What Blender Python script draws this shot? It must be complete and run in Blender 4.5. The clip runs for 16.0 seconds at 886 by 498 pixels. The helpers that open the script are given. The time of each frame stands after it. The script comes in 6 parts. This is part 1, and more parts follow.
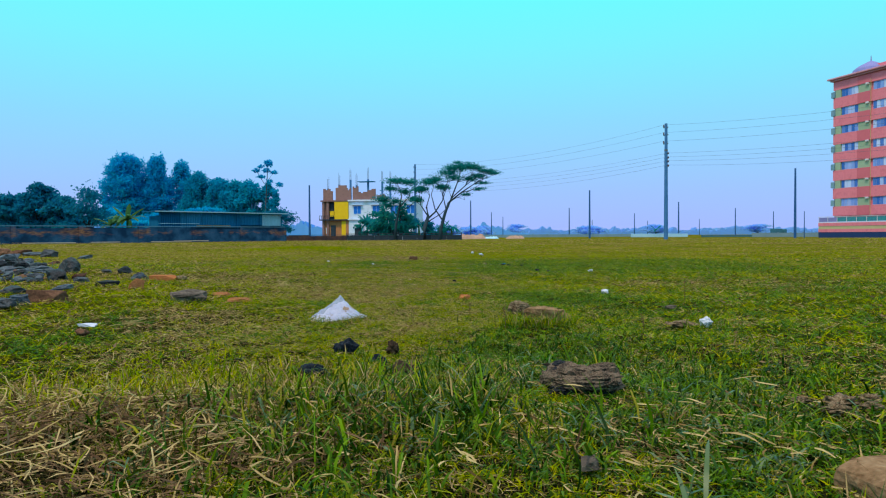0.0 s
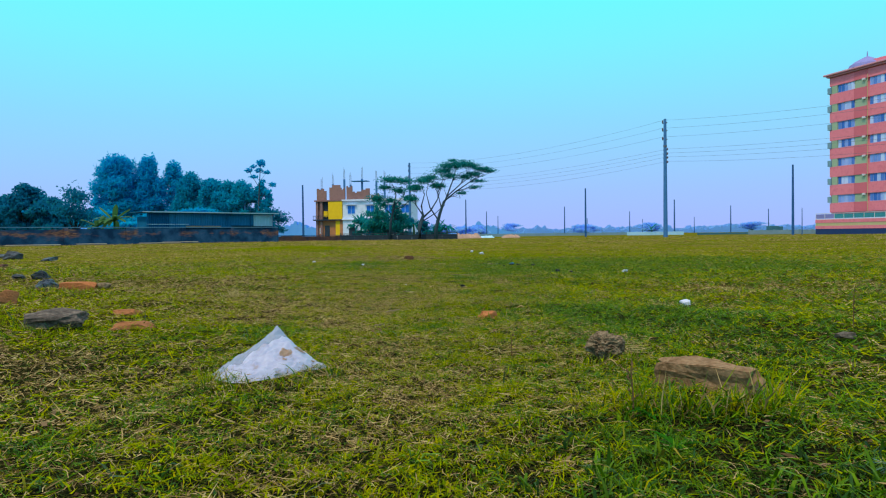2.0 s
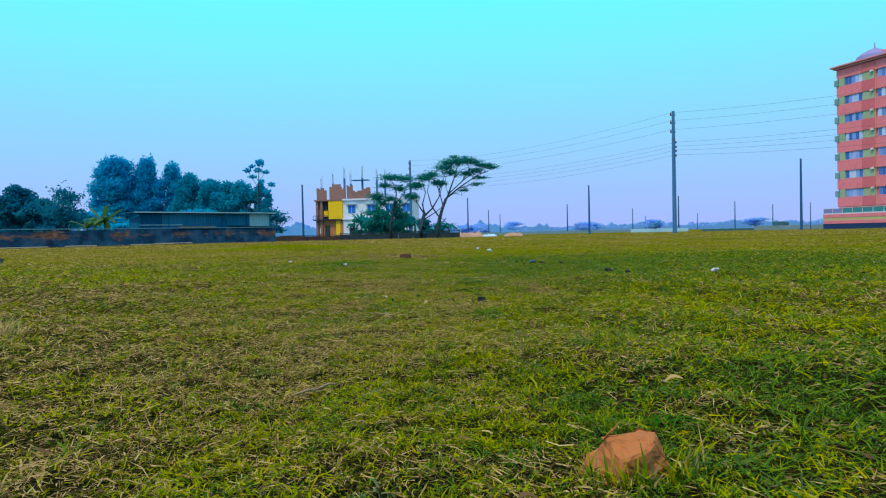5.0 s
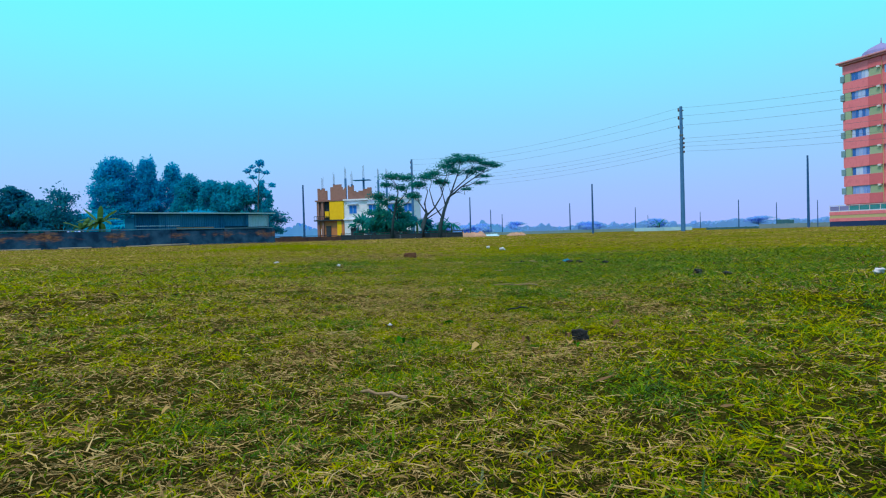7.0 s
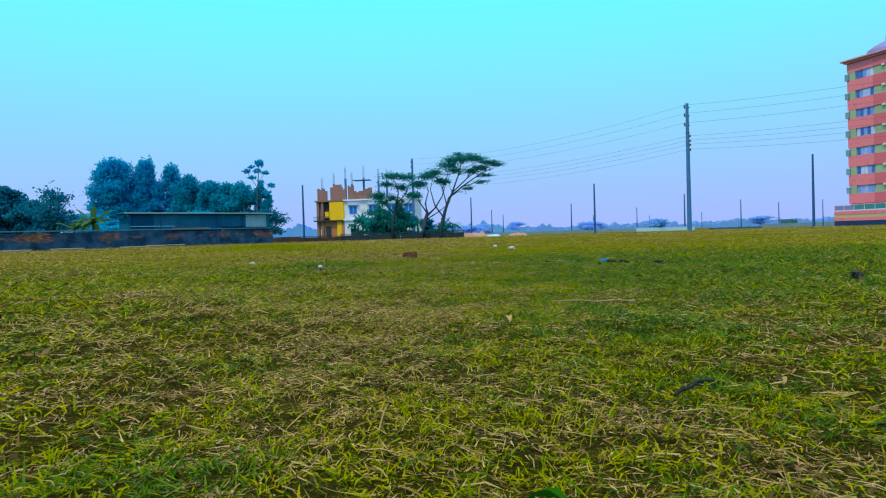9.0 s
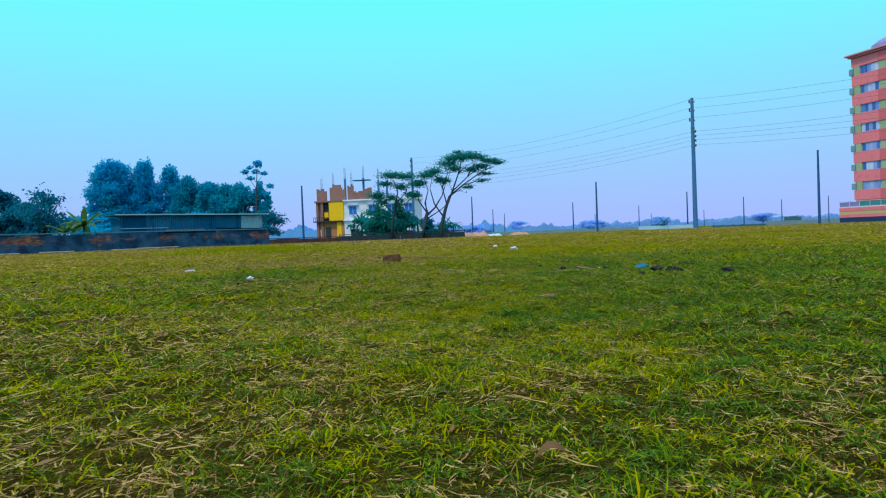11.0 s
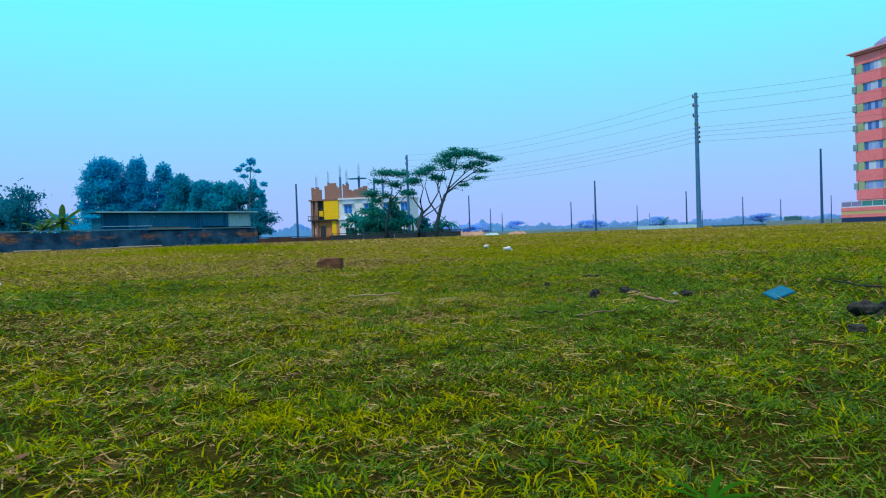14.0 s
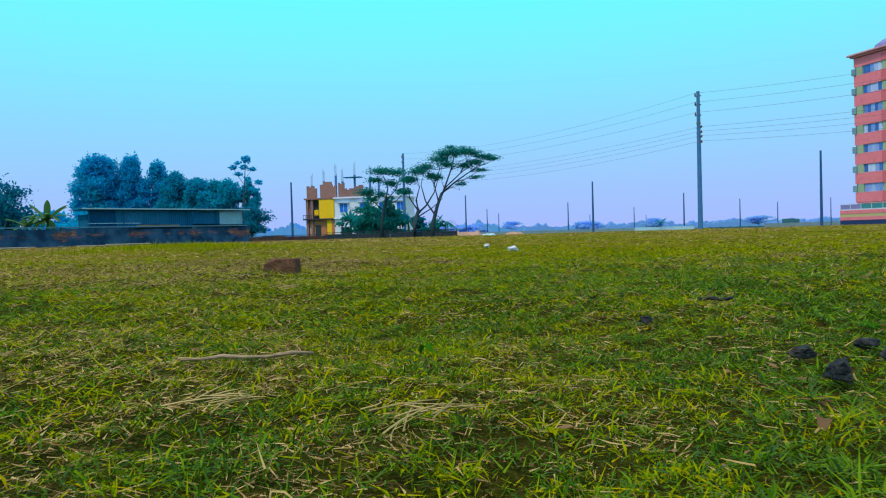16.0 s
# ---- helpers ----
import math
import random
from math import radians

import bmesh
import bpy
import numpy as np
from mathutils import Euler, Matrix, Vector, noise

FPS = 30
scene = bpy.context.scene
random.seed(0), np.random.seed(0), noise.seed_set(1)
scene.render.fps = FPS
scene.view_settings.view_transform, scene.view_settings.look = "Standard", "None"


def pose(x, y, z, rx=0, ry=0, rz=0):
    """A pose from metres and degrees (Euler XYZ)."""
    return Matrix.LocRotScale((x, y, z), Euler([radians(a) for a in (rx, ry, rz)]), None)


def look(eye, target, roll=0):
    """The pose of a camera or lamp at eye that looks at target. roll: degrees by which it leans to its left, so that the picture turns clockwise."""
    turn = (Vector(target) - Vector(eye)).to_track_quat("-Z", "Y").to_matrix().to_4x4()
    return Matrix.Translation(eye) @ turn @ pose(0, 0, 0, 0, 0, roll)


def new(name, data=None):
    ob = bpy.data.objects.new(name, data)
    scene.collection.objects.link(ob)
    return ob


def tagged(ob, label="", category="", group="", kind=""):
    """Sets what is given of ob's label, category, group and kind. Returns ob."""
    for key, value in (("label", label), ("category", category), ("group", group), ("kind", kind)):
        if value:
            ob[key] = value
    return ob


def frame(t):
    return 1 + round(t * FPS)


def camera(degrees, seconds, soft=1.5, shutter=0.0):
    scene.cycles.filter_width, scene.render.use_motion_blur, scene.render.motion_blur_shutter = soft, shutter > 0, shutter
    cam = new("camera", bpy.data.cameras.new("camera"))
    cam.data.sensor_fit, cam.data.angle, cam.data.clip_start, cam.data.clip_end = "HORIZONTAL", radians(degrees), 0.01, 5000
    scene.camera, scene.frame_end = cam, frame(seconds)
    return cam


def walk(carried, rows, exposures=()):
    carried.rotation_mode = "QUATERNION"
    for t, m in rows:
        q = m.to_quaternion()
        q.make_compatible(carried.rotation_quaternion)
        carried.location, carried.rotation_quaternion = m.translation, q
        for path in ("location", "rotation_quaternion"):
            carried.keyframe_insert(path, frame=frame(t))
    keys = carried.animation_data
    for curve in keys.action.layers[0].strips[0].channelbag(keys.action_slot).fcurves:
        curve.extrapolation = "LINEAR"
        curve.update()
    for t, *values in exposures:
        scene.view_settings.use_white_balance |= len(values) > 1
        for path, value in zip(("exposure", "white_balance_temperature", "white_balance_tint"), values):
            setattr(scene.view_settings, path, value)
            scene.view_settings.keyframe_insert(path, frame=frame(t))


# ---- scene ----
cam = camera(66.0, 16.0, soft=1.15, shutter=0.05)
PATH = [
    (0, (0.945, -0.68, 0.481), (0.949, 1.32, 0.44), -0.3),
    (0.5, (0.903, -0.36, 0.46), (0.915, 1.639, 0.419), -0.4),
    (1, (0.869, -0.032, 0.463), (0.884, 1.968, 0.422), -0.5),
    (1.5, (0.859, 0.3, 0.454), (0.877, 2.3, 0.412), -0.6),
    (2, (0.88, 0.626, 0.432), (0.899, 2.625, 0.39), -0.7),
    (2.5, (0.903, 0.902, 0.424), (0.922, 2.901, 0.38), -0.8),
    (3, (0.91, 1.238, 0.398), (0.929, 3.237, 0.354), -0.8),
    (3.5, (0.908, 1.563, 0.364), (0.927, 3.563, 0.319), -0.8),
    (4, (0.894, 1.889, 0.368), (0.912, 3.889, 0.324), -0.9),
    (4.5, (0.897, 2.206, 0.357), (0.913, 4.206, 0.313), -1.1),
    (6.8, (0.793, 3.774, 0.296), (0.8, 5.773, 0.252), -1.6),
    (7, (0.783, 3.883, 0.288), (0.791, 5.882, 0.245), -1.6),
    (7.5, (0.767, 4.185, 0.254), (0.774, 6.185, 0.212), -1.6),
    (8, (0.758, 4.469, 0.238), (0.764, 6.469, 0.196), -1.7),
    (8.5, (0.747, 4.785, 0.235), (0.752, 6.785, 0.193), -1.6),
    (9, (0.739, 5.096, 0.237), (0.745, 7.095, 0.196), -1.7),
    (9.2, (0.746, 5.228, 0.241), (0.752, 7.227, 0.198), -1.7),
    (11.3, (0.897, 6.661, 0.223), (0.899, 8.66, 0.182), -2.2),
    (11.5, (0.913, 6.801, 0.223), (0.916, 8.8, 0.18), -2.2),
    (12, (0.956, 7.112, 0.209), (0.959, 9.112, 0.165), -2.1),
    (12.5, (0.996, 7.418, 0.198), (1.0, 9.418, 0.154), -2.1),
    (13, (1.045, 7.784, 0.188), (1.05, 9.783, 0.145), -2.0),
    (13.5, (1.094, 8.116, 0.184), (1.1, 10.115, 0.141), -2.1),
    (14, (1.129, 8.447, 0.187), (1.137, 10.446, 0.144), -2.0),
    (14.5, (1.147, 8.751, 0.186), (1.157, 10.75, 0.142), -1.9),
    (15, (1.159, 9.05, 0.191), (1.172, 11.05, 0.147), -1.8),
    (15.5, (1.159, 9.337, 0.18), (1.175, 11.336, 0.138), -1.7),
    (16, (1.156, 9.655, 0.152), (1.175, 11.655, 0.109), -1.6),
]
walk(cam, [(t, look(eye, target, roll)) for t, eye, target, roll in PATH])

# ---- world and sun: hazy winter daylight ----
SUN_ELEV, SUN_TURN = radians(57), radians(215)
world = bpy.data.worlds.new("world")
scene.world = world
world.use_nodes = True
wn, wl = world.node_tree.nodes, world.node_tree.links
wn.clear()
w_out, w_bg = wn.new("ShaderNodeOutputWorld"), wn.new("ShaderNodeBackground")
w_sky = wn.new("ShaderNodeTexSky")
w_sky.sky_type, w_sky.sun_disc = "NISHITA", False
w_sky.sun_elevation, w_sky.sun_rotation, w_sky.dust_density = SUN_ELEV, SUN_TURN, 3.0
w_co, w_sep, w_ramp = wn.new("ShaderNodeTexCoord"), wn.new("ShaderNodeSeparateXYZ"), wn.new("ShaderNodeValToRGB")
w_mix = wn.new("ShaderNodeMix")
w_mix.data_type, w_mix.inputs["Factor"].default_value = "RGBA", 0.96
w_scale = wn.new("ShaderNodeMix")
w_scale.data_type, w_scale.blend_type, w_scale.inputs["Factor"].default_value = "RGBA", "MULTIPLY", 1.0
w_scale.inputs["B"].default_value = (0.1, 0.1, 0.1, 1)
wl.new(w_co.outputs["Generated"], w_sep.inputs[0])
wl.new(w_sep.outputs["Z"], w_ramp.inputs[0])
SKY = [(0.0, (0.38, 0.49, 1.0)), (0.06, (0.34, 0.55, 1.0)), (0.16, (0.26, 0.69, 1.0)), (0.26, (0.19, 0.87, 1.0)), (0.36, (0.12, 1.0, 1.0)), (0.52, (0.5, 0.88, 1.0)), (0.72, (0.82, 0.84, 1.0))]
for i, (p, c) in enumerate(SKY):
    e = w_ramp.color_ramp.elements[i] if i < 2 else w_ramp.color_ramp.elements.new(p)
    e.position, e.color = p, (*c, 1)
wl.new(w_sky.outputs[0], w_scale.inputs["A"])
wl.new(w_scale.outputs["Result"], w_mix.inputs["A"])
wl.new(w_ramp.outputs[0], w_mix.inputs["B"])
wl.new(w_mix.outputs["Result"], w_bg.inputs[0])
wl.new(w_bg.outputs[0], w_out.inputs[0])
w_bg.inputs[1].default_value = 1.05
sun = new("sun", bpy.data.lights.new("sun", "SUN"))
sun.data.energy, sun.data.angle, sun.data.color = 2.1, radians(6), (1.0, 0.83, 0.6)
sun.rotation_euler = Vector((-math.sin(SUN_TURN) * math.cos(SUN_ELEV), -math.cos(SUN_TURN) * math.cos(SUN_ELEV), -math.sin(SUN_ELEV))).to_track_quat("-Z", "Y").to_euler()

# ---- materials ----
def material(name, colors, scale=4.0, rough=0.85, bump=0.15, metal=0.0, island=0.0, fine=6.0, coat=0.0, through_light=0.0, spec=0.3, obj=0.0, stretch=(1, 1, 1), span=None, coarse=0.5, clear=0.0):
    """A ramp of colours over two scales of noise, varied by piece (island: loose piece, obj: object)."""
    m = bpy.data.materials.new(name)
    m.use_nodes = True
    n, l = m.node_tree.nodes, m.node_tree.links
    b = n["Principled BSDF"]
    b.inputs["Roughness"].default_value, b.inputs["Metallic"].default_value = rough, metal
    b.inputs["Specular IOR Level"].default_value, b.inputs["Coat Weight"].default_value = spec, coat
    geo = n.new("ShaderNodeNewGeometry")
    mapping = n.new("ShaderNodeMapping")
    mapping.inputs["Scale"].default_value = stretch
    l.new(geo.outputs["Position"], mapping.inputs[0])
    big, small = n.new("ShaderNodeTexNoise"), n.new("ShaderNodeTexNoise")
    big.inputs["Scale"].default_value, small.inputs["Scale"].default_value = scale, scale * fine
    big.inputs["Detail"].default_value, small.inputs["Detail"].default_value = 3, 4
    l.new(mapping.outputs[0], big.inputs["Vector"])
    l.new(mapping.outputs[0], small.inputs["Vector"])
    both = n.new("ShaderNodeMix")
    both.inputs["Factor"].default_value = coarse
    l.new(small.outputs[0], both.inputs["A"])
    l.new(big.outputs[0], both.inputs["B"])
    fac = both.outputs["Result"]
    for amount, out in ((island, geo.outputs["Random Per Island"]), (obj, n.new("ShaderNodeObjectInfo").outputs["Random"])):
        if amount:
            blend = n.new("ShaderNodeMix")
            blend.inputs["Factor"].default_value = amount
            l.new(fac, blend.inputs["A"])
            l.new(out, blend.inputs["B"])
            fac = blend.outputs["Result"]
    ramp = n.new("ShaderNodeValToRGB")
    lo, hi = span or ((0.3, 0.7) if not island else (0.22, 0.78))
    for i, c in enumerate(colors):
        p = lo + (hi - lo) * i / max(1, len(colors) - 1)
        e = ramp.color_ramp.elements[i] if i < 2 else ramp.color_ramp.elements.new(p)
        e.position, e.color = p, (*c, 1)
    if len(colors) == 1:
        ramp.color_ramp.elements[1].color = (*colors[0], 1)
    l.new(fac, ramp.inputs[0])
    l.new(ramp.outputs[0], b.inputs["Base Color"])
    if bump:
        bn = n.new("ShaderNodeBump")
        bn.inputs["Strength"].default_value, bn.inputs["Distance"].default_value = bump, 0.3 / (scale * fine) + 0.002
        l.new(small.outputs[0], bn.inputs["Height"])
        l.new(bn.outputs[0], b.inputs["Normal"])
    if through_light:
        tr, mx = n.new("ShaderNodeBsdfTranslucent"), n.new("ShaderNodeMixShader")
        mx.inputs[0].default_value = through_light
        l.new(ramp.outputs[0], tr.inputs[0])
        l.new(b.outputs[0], mx.inputs[1])
        l.new(tr.outputs[0], mx.inputs[2])
        last = mx.outputs[0]
        if clear:
            see, over = n.new("ShaderNodeBsdfTransparent"), n.new("ShaderNodeMixShader")
            over.inputs[0].default_value = clear
            l.new(last, over.inputs[1])
            l.new(see.outputs[0], over.inputs[2])
            last = over.outputs[0]
        l.new(last, n["Material Output"].inputs[0])
    return m


M = dict(
    grass=material("grass_blade", [(0.06, 0.11, 0.001), (0.125, 0.195, 0.001), (0.215, 0.28, 0.001), (0.265, 0.318, 0.001), (0.315, 0.328, 0.001), (0.38, 0.32, 0.003), (0.13, 0.205, 0.001)], 0.8, 0.6, 0, island=0.42, fine=7, through_light=0.18, spec=0.0, span=(0.25, 0.75), coarse=0.7),
    # the teal-grey stop paints sky sheen into the lush green
    lush=material("lush_grass_blade", [(0.015, 0.06, 0.001), (0.045, 0.13, 0.001), (0.08, 0.185, 0.001), (0.145, 0.265, 0.001), (0.03, 0.095, 0.03), (0.1, 0.2, 0.001)], 1.5, 0.5, 0, island=0.5, through_light=0.18, spec=0.06),
    rank=material("rank_grass_blade", [(0.022, 0.05, 0.002), (0.075, 0.125, 0.002), (0.16, 0.21, 0.002), (0.27, 0.3, 0.003), (0.27, 0.21, 0.025), (0.1, 0.16, 0.002), (0.04, 0.075, 0.002)], 2.5, 0.55, 0, island=0.7, through_light=0.12, spec=0.05),
    # sky sheen on broad bent blades, put into the colour as grey-green
    sky_sheen=material("sky_sheen_blade", [(0.025, 0.06, 0.015), (0.06, 0.115, 0.04), (0.13, 0.19, 0.09)], 3, 0.4, 0, island=0.6, through_light=0.08, spec=0.25),
    # lush greens darkened to hold the self-shading of dense tall grass
    deep=material("shaded_green_blade", [(0.005, 0.028, 0.001), (0.02, 0.07, 0.001), (0.05, 0.13, 0.001), (0.14, 0.26, 0.001), (0.016, 0.055, 0.01), (0.065, 0.15, 0.001)], 1.5, 0.5, 0, island=0.6, through_light=0.12, spec=0.08),
    straw=material("straw", [(0.09, 0.06, 0.022), (0.28, 0.195, 0.075), (0.46, 0.34, 0.15), (0.36, 0.25, 0.1), (0.56, 0.43, 0.21), (0.41, 0.3, 0.14), (0.21, 0.138, 0.055)], 3, 0.7, 0, island=0.75, through_light=0.1, spec=0.0),
    straw_pale=material("pale_straw", [(0.36, 0.27, 0.1), (0.54, 0.43, 0.2), (0.44, 0.33, 0.14)], 9, 0.75, 0, island=0.5, through_light=0.2, spec=0.03),
    dead=material("dead_leaf", [(0.06, 0.035, 0.02), (0.15, 0.09, 0.05), (0.24, 0.16, 0.09)], 5, 0.8, 0, island=0.6, through_light=0.15, spec=0.0),
    weed=material("weed_leaf", [(0.012, 0.085, 0.01), (0.025, 0.13, 0.006), (0.07, 0.18, 0.006)], 3, 0.8, 0, island=0.5, through_light=0.2, spec=0.0),
    brick=material("fired_brick", [(0.04, 0.022, 0.018), (0.13, 0.065, 0.042), (0.24, 0.13, 0.085)], 18, 0.9, 0.8, obj=0.35, spec=0.05),
    old_brick=material("weathered_brick", [(0.09, 0.05, 0.022), (0.24, 0.145, 0.08), (0.36, 0.24, 0.14)], 22, 0.92, 0.8, spec=0.05),
    brick_orange=material("orange_brick", [(0.27, 0.085, 0.03), (0.42, 0.155, 0.06), (0.34, 0.13, 0.055)], 20, 0.9, 0.5, obj=0.25, spec=0.05),
    stone=material("grey_stone", [(0.004, 0.008, 0.014), (0.014, 0.022, 0.036), (0.09, 0.115, 0.155), (0.025, 0.028, 0.034)], 22, 0.55, 1.0, obj=0.5, spec=0.3),
    shard=material("worn_brick_shard", [(0.14, 0.055, 0.025), (0.34, 0.14, 0.06), (0.26, 0.11, 0.055), (0.4, 0.2, 0.1)], 26, 0.92, 0.8, obj=0.2, spec=0.03),
    slab=material("grey_brown_slab", [(0.03, 0.024, 0.022), (0.1, 0.08, 0.068), (0.24, 0.19, 0.155)], 16, 0.85, 0.9, spec=0.1),
    mud=material("dried_mud", [(0.025, 0.015, 0.008), (0.2, 0.14, 0.09), (0.42, 0.32, 0.21)], 50, 0.95, 1.0, spec=0.05),
    tar=material("blue_black_clod", [(0.002, 0.004, 0.009), (0.005, 0.01, 0.02), (0.016, 0.025, 0.042)], 40, 0.6, 0.6, spec=0.12),
    char=material("charred_wood", [(0.006, 0.008, 0.012), (0.015, 0.018, 0.025), (0.065, 0.058, 0.052)], 24, 0.7, 0.9, spec=0.2),
    dirt=material("dark_earth", [(0.012, 0.008, 0.007), (0.05, 0.034, 0.026), (0.13, 0.09, 0.065)], 60, 0.95, 1.0, spec=0.05),
    burnt_bark=material("burnt_bark", [(0.012, 0.01, 0.012), (0.07, 0.05, 0.04), (0.2, 0.145, 0.105), (0.05, 0.04, 0.036)], 60, 0.9, 1.0, spec=0.1),
    wood=material("weathered_wood", [(0.13, 0.085, 0.055), (0.27, 0.19, 0.12), (0.42, 0.32, 0.21)], 20, 0.85, 0.6, stretch=(1, 3, 3)),
    plank=material("bleached_plank", [(0.34, 0.27, 0.22), (0.5, 0.42, 0.36), (0.62, 0.54, 0.48)], 6, 0.85, 0.4, stretch=(1, 3, 3), spec=0.05),
    plastic=material("white_plastic", [(0.48, 0.43, 0.48), (0.6, 0.62, 0.88), (0.7, 0.72, 0.96), (0.62, 0.64, 0.9), (0.66, 0.68, 0.94)], 11, 0.28, 0.1, through_light=0.4, spec=0.45, span=(0.36, 0.64), fine=3),
    clear_plastic=material("clear_plastic", [(0.5, 0.56, 0.8), (0.62, 0.68, 0.95), (0.54, 0.6, 0.86)], 14, 0.25, 0.1, through_light=0.3, spec=0.45, clear=0.5),
    stain=material("stained_plastic", [(0.5, 0.48, 0.62), (0.5, 0.36, 0.28), (0.42, 0.27, 0.16), (0.54, 0.5, 0.66)], 90, 0.4, 0.1, through_light=0.4),
    paper=material("white_paper", [(0.62, 0.64, 0.78), (0.5, 0.52, 0.66)], 20, 0.8, 0.2),
    blue=material("blue_plastic", [(0.005, 0.1, 0.2), (0.01, 0.17, 0.32)], 20, 0.6, 0.2, spec=0.05),
    # blue distance haze is put into the pole, wire, tin and wall colours
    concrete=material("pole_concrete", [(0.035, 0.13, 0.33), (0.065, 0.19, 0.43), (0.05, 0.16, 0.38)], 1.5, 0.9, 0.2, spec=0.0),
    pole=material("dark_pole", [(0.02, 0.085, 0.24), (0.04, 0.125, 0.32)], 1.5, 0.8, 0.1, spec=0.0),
    metal=material("galvanised_steel", [(0.1, 0.11, 0.13), (0.2, 0.21, 0.23)], 6, 0.5, 0.1, metal=0.6),
    glaze=material("brown_porcelain", [(0.1, 0.04, 0.03), (0.16, 0.06, 0.05)], 6, 0.3, 0.0),
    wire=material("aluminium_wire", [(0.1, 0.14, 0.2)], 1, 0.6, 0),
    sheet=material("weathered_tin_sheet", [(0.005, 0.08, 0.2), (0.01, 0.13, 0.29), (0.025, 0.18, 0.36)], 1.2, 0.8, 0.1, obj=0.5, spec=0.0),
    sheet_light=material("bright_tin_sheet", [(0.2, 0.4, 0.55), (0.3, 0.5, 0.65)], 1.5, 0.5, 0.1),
    wall_cap=material("blue_grey_plaster", [(0.05, 0.16, 0.28), (0.12, 0.26, 0.38)], 1.5, 0.95, 0.4, spec=0.1),
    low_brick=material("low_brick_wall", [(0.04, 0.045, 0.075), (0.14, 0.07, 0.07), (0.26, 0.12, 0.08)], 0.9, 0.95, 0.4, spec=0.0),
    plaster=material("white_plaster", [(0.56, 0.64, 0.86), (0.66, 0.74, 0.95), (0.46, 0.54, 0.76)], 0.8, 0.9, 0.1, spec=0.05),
    yellow=material("yellow_paint", [(0.75, 0.45, 0.005), (0.85, 0.55, 0.01)], 1.5, 0.6, 0.05),
    raw_brick=material("raw_brickwork", [(0.2, 0.11, 0.11), (0.31, 0.175, 0.17), (0.23, 0.13, 0.13)], 1.5, 0.95, 0.3, obj=0.3, spec=0.1),
    ochre=material("ochre_paint", [(0.38, 0.15, 0.07), (0.5, 0.22, 0.11)], 1.2, 0.8, 0.1),
    blue_glass=material("blue_window_glass", [(0.005, 0.12, 0.6), (0.01, 0.2, 0.8)], 2, 0.3, 0, spec=0.3),
    dark=material("dark_interior", [(0.015, 0.03, 0.05), (0.03, 0.05, 0.08)], 2, 0.8, 0),
    # tower paints are paled and pinked, distance haze put into the colour
    orange=material("orange_facade_paint", [(0.74, 0.19, 0.255), (0.84, 0.235, 0.305), (0.7, 0.18, 0.255)], 0.3, 0.75, 0.03, spec=0.1),
    orange_dark=material("deep_orange_paint", [(0.64, 0.145, 0.2), (0.7, 0.17, 0.22)], 0.3, 0.75, 0.03, spec=0.1),
    cornice=material("hazy_pink_paint", [(0.56, 0.26, 0.34), (0.62, 0.31, 0.4)], 0.4, 0.8, 0.03, spec=0.05),
    green=material("green_facade_panel", [(0.3, 0.4, 0.28), (0.37, 0.47, 0.34)], 1, 0.7, 0.03, obj=0.3),
    lilac=material("lilac_facade_panel", [(0.2, 0.2, 0.5), (0.26, 0.26, 0.58)], 1, 0.7, 0.03),
    corner=material("corner_box_paint", [(0.16, 0.3, 0.42), (0.24, 0.38, 0.48)], 1, 0.7, 0.03, obj=0.4),
    cream=material("cream_band", [(0.5, 0.42, 0.22), (0.56, 0.48, 0.28)], 1, 0.7, 0.03),
    navy=material("navy_band", [(0.01, 0.03, 0.12), (0.015, 0.045, 0.16)], 1, 0.6, 0.03),
    curtain=material("curtained_glass", [(0.03, 0.14, 0.55), (0.22, 0.36, 0.85), (0.55, 0.66, 1.0)], 1.6, 0.3, 0, obj=0.75, stretch=(1, 1, 0.15), spec=0.4),
    window_frame=material("white_window_frame", [(0.6, 0.6, 0.68), (0.68, 0.68, 0.76)], 2, 0.5, 0),
    teal_glass=material("teal_glass", [(0.02, 0.2, 0.26), (0.05, 0.3, 0.34)], 2, 0.2, 0, spec=0.6),
    # bark and foliage carry the blue of distance haze in their colours
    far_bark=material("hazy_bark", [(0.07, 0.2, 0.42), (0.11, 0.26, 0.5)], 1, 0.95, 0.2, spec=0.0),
    bark=material("tree_bark", [(0.02, 0.045, 0.07), (0.045, 0.07, 0.09)], 3, 0.95, 0.5, spec=0.0),
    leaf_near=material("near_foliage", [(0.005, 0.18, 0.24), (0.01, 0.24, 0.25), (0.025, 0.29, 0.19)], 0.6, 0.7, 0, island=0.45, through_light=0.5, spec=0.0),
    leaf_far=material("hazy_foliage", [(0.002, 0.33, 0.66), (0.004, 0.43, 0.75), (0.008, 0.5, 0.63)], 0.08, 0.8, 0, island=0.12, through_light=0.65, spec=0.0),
    leaf_mid=material("hazy_mid_foliage", [(0.002, 0.27, 0.5), (0.004, 0.36, 0.57), (0.012, 0.44, 0.43)], 0.12, 0.8, 0, island=0.15, through_light=0.6, spec=0.0),
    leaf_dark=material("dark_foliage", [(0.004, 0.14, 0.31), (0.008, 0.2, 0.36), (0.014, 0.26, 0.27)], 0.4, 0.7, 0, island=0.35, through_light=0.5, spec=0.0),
    leaf_banana=material("banana_leaf", [(0.03, 0.16, 0.09), (0.08, 0.2, 0.05), (0.3, 0.28, 0.04)], 1.2, 0.55, 0, island=0.5, through_light=0.35, spec=0.15),
    # tree lines and far walls: haze is put into the colour as pale blue
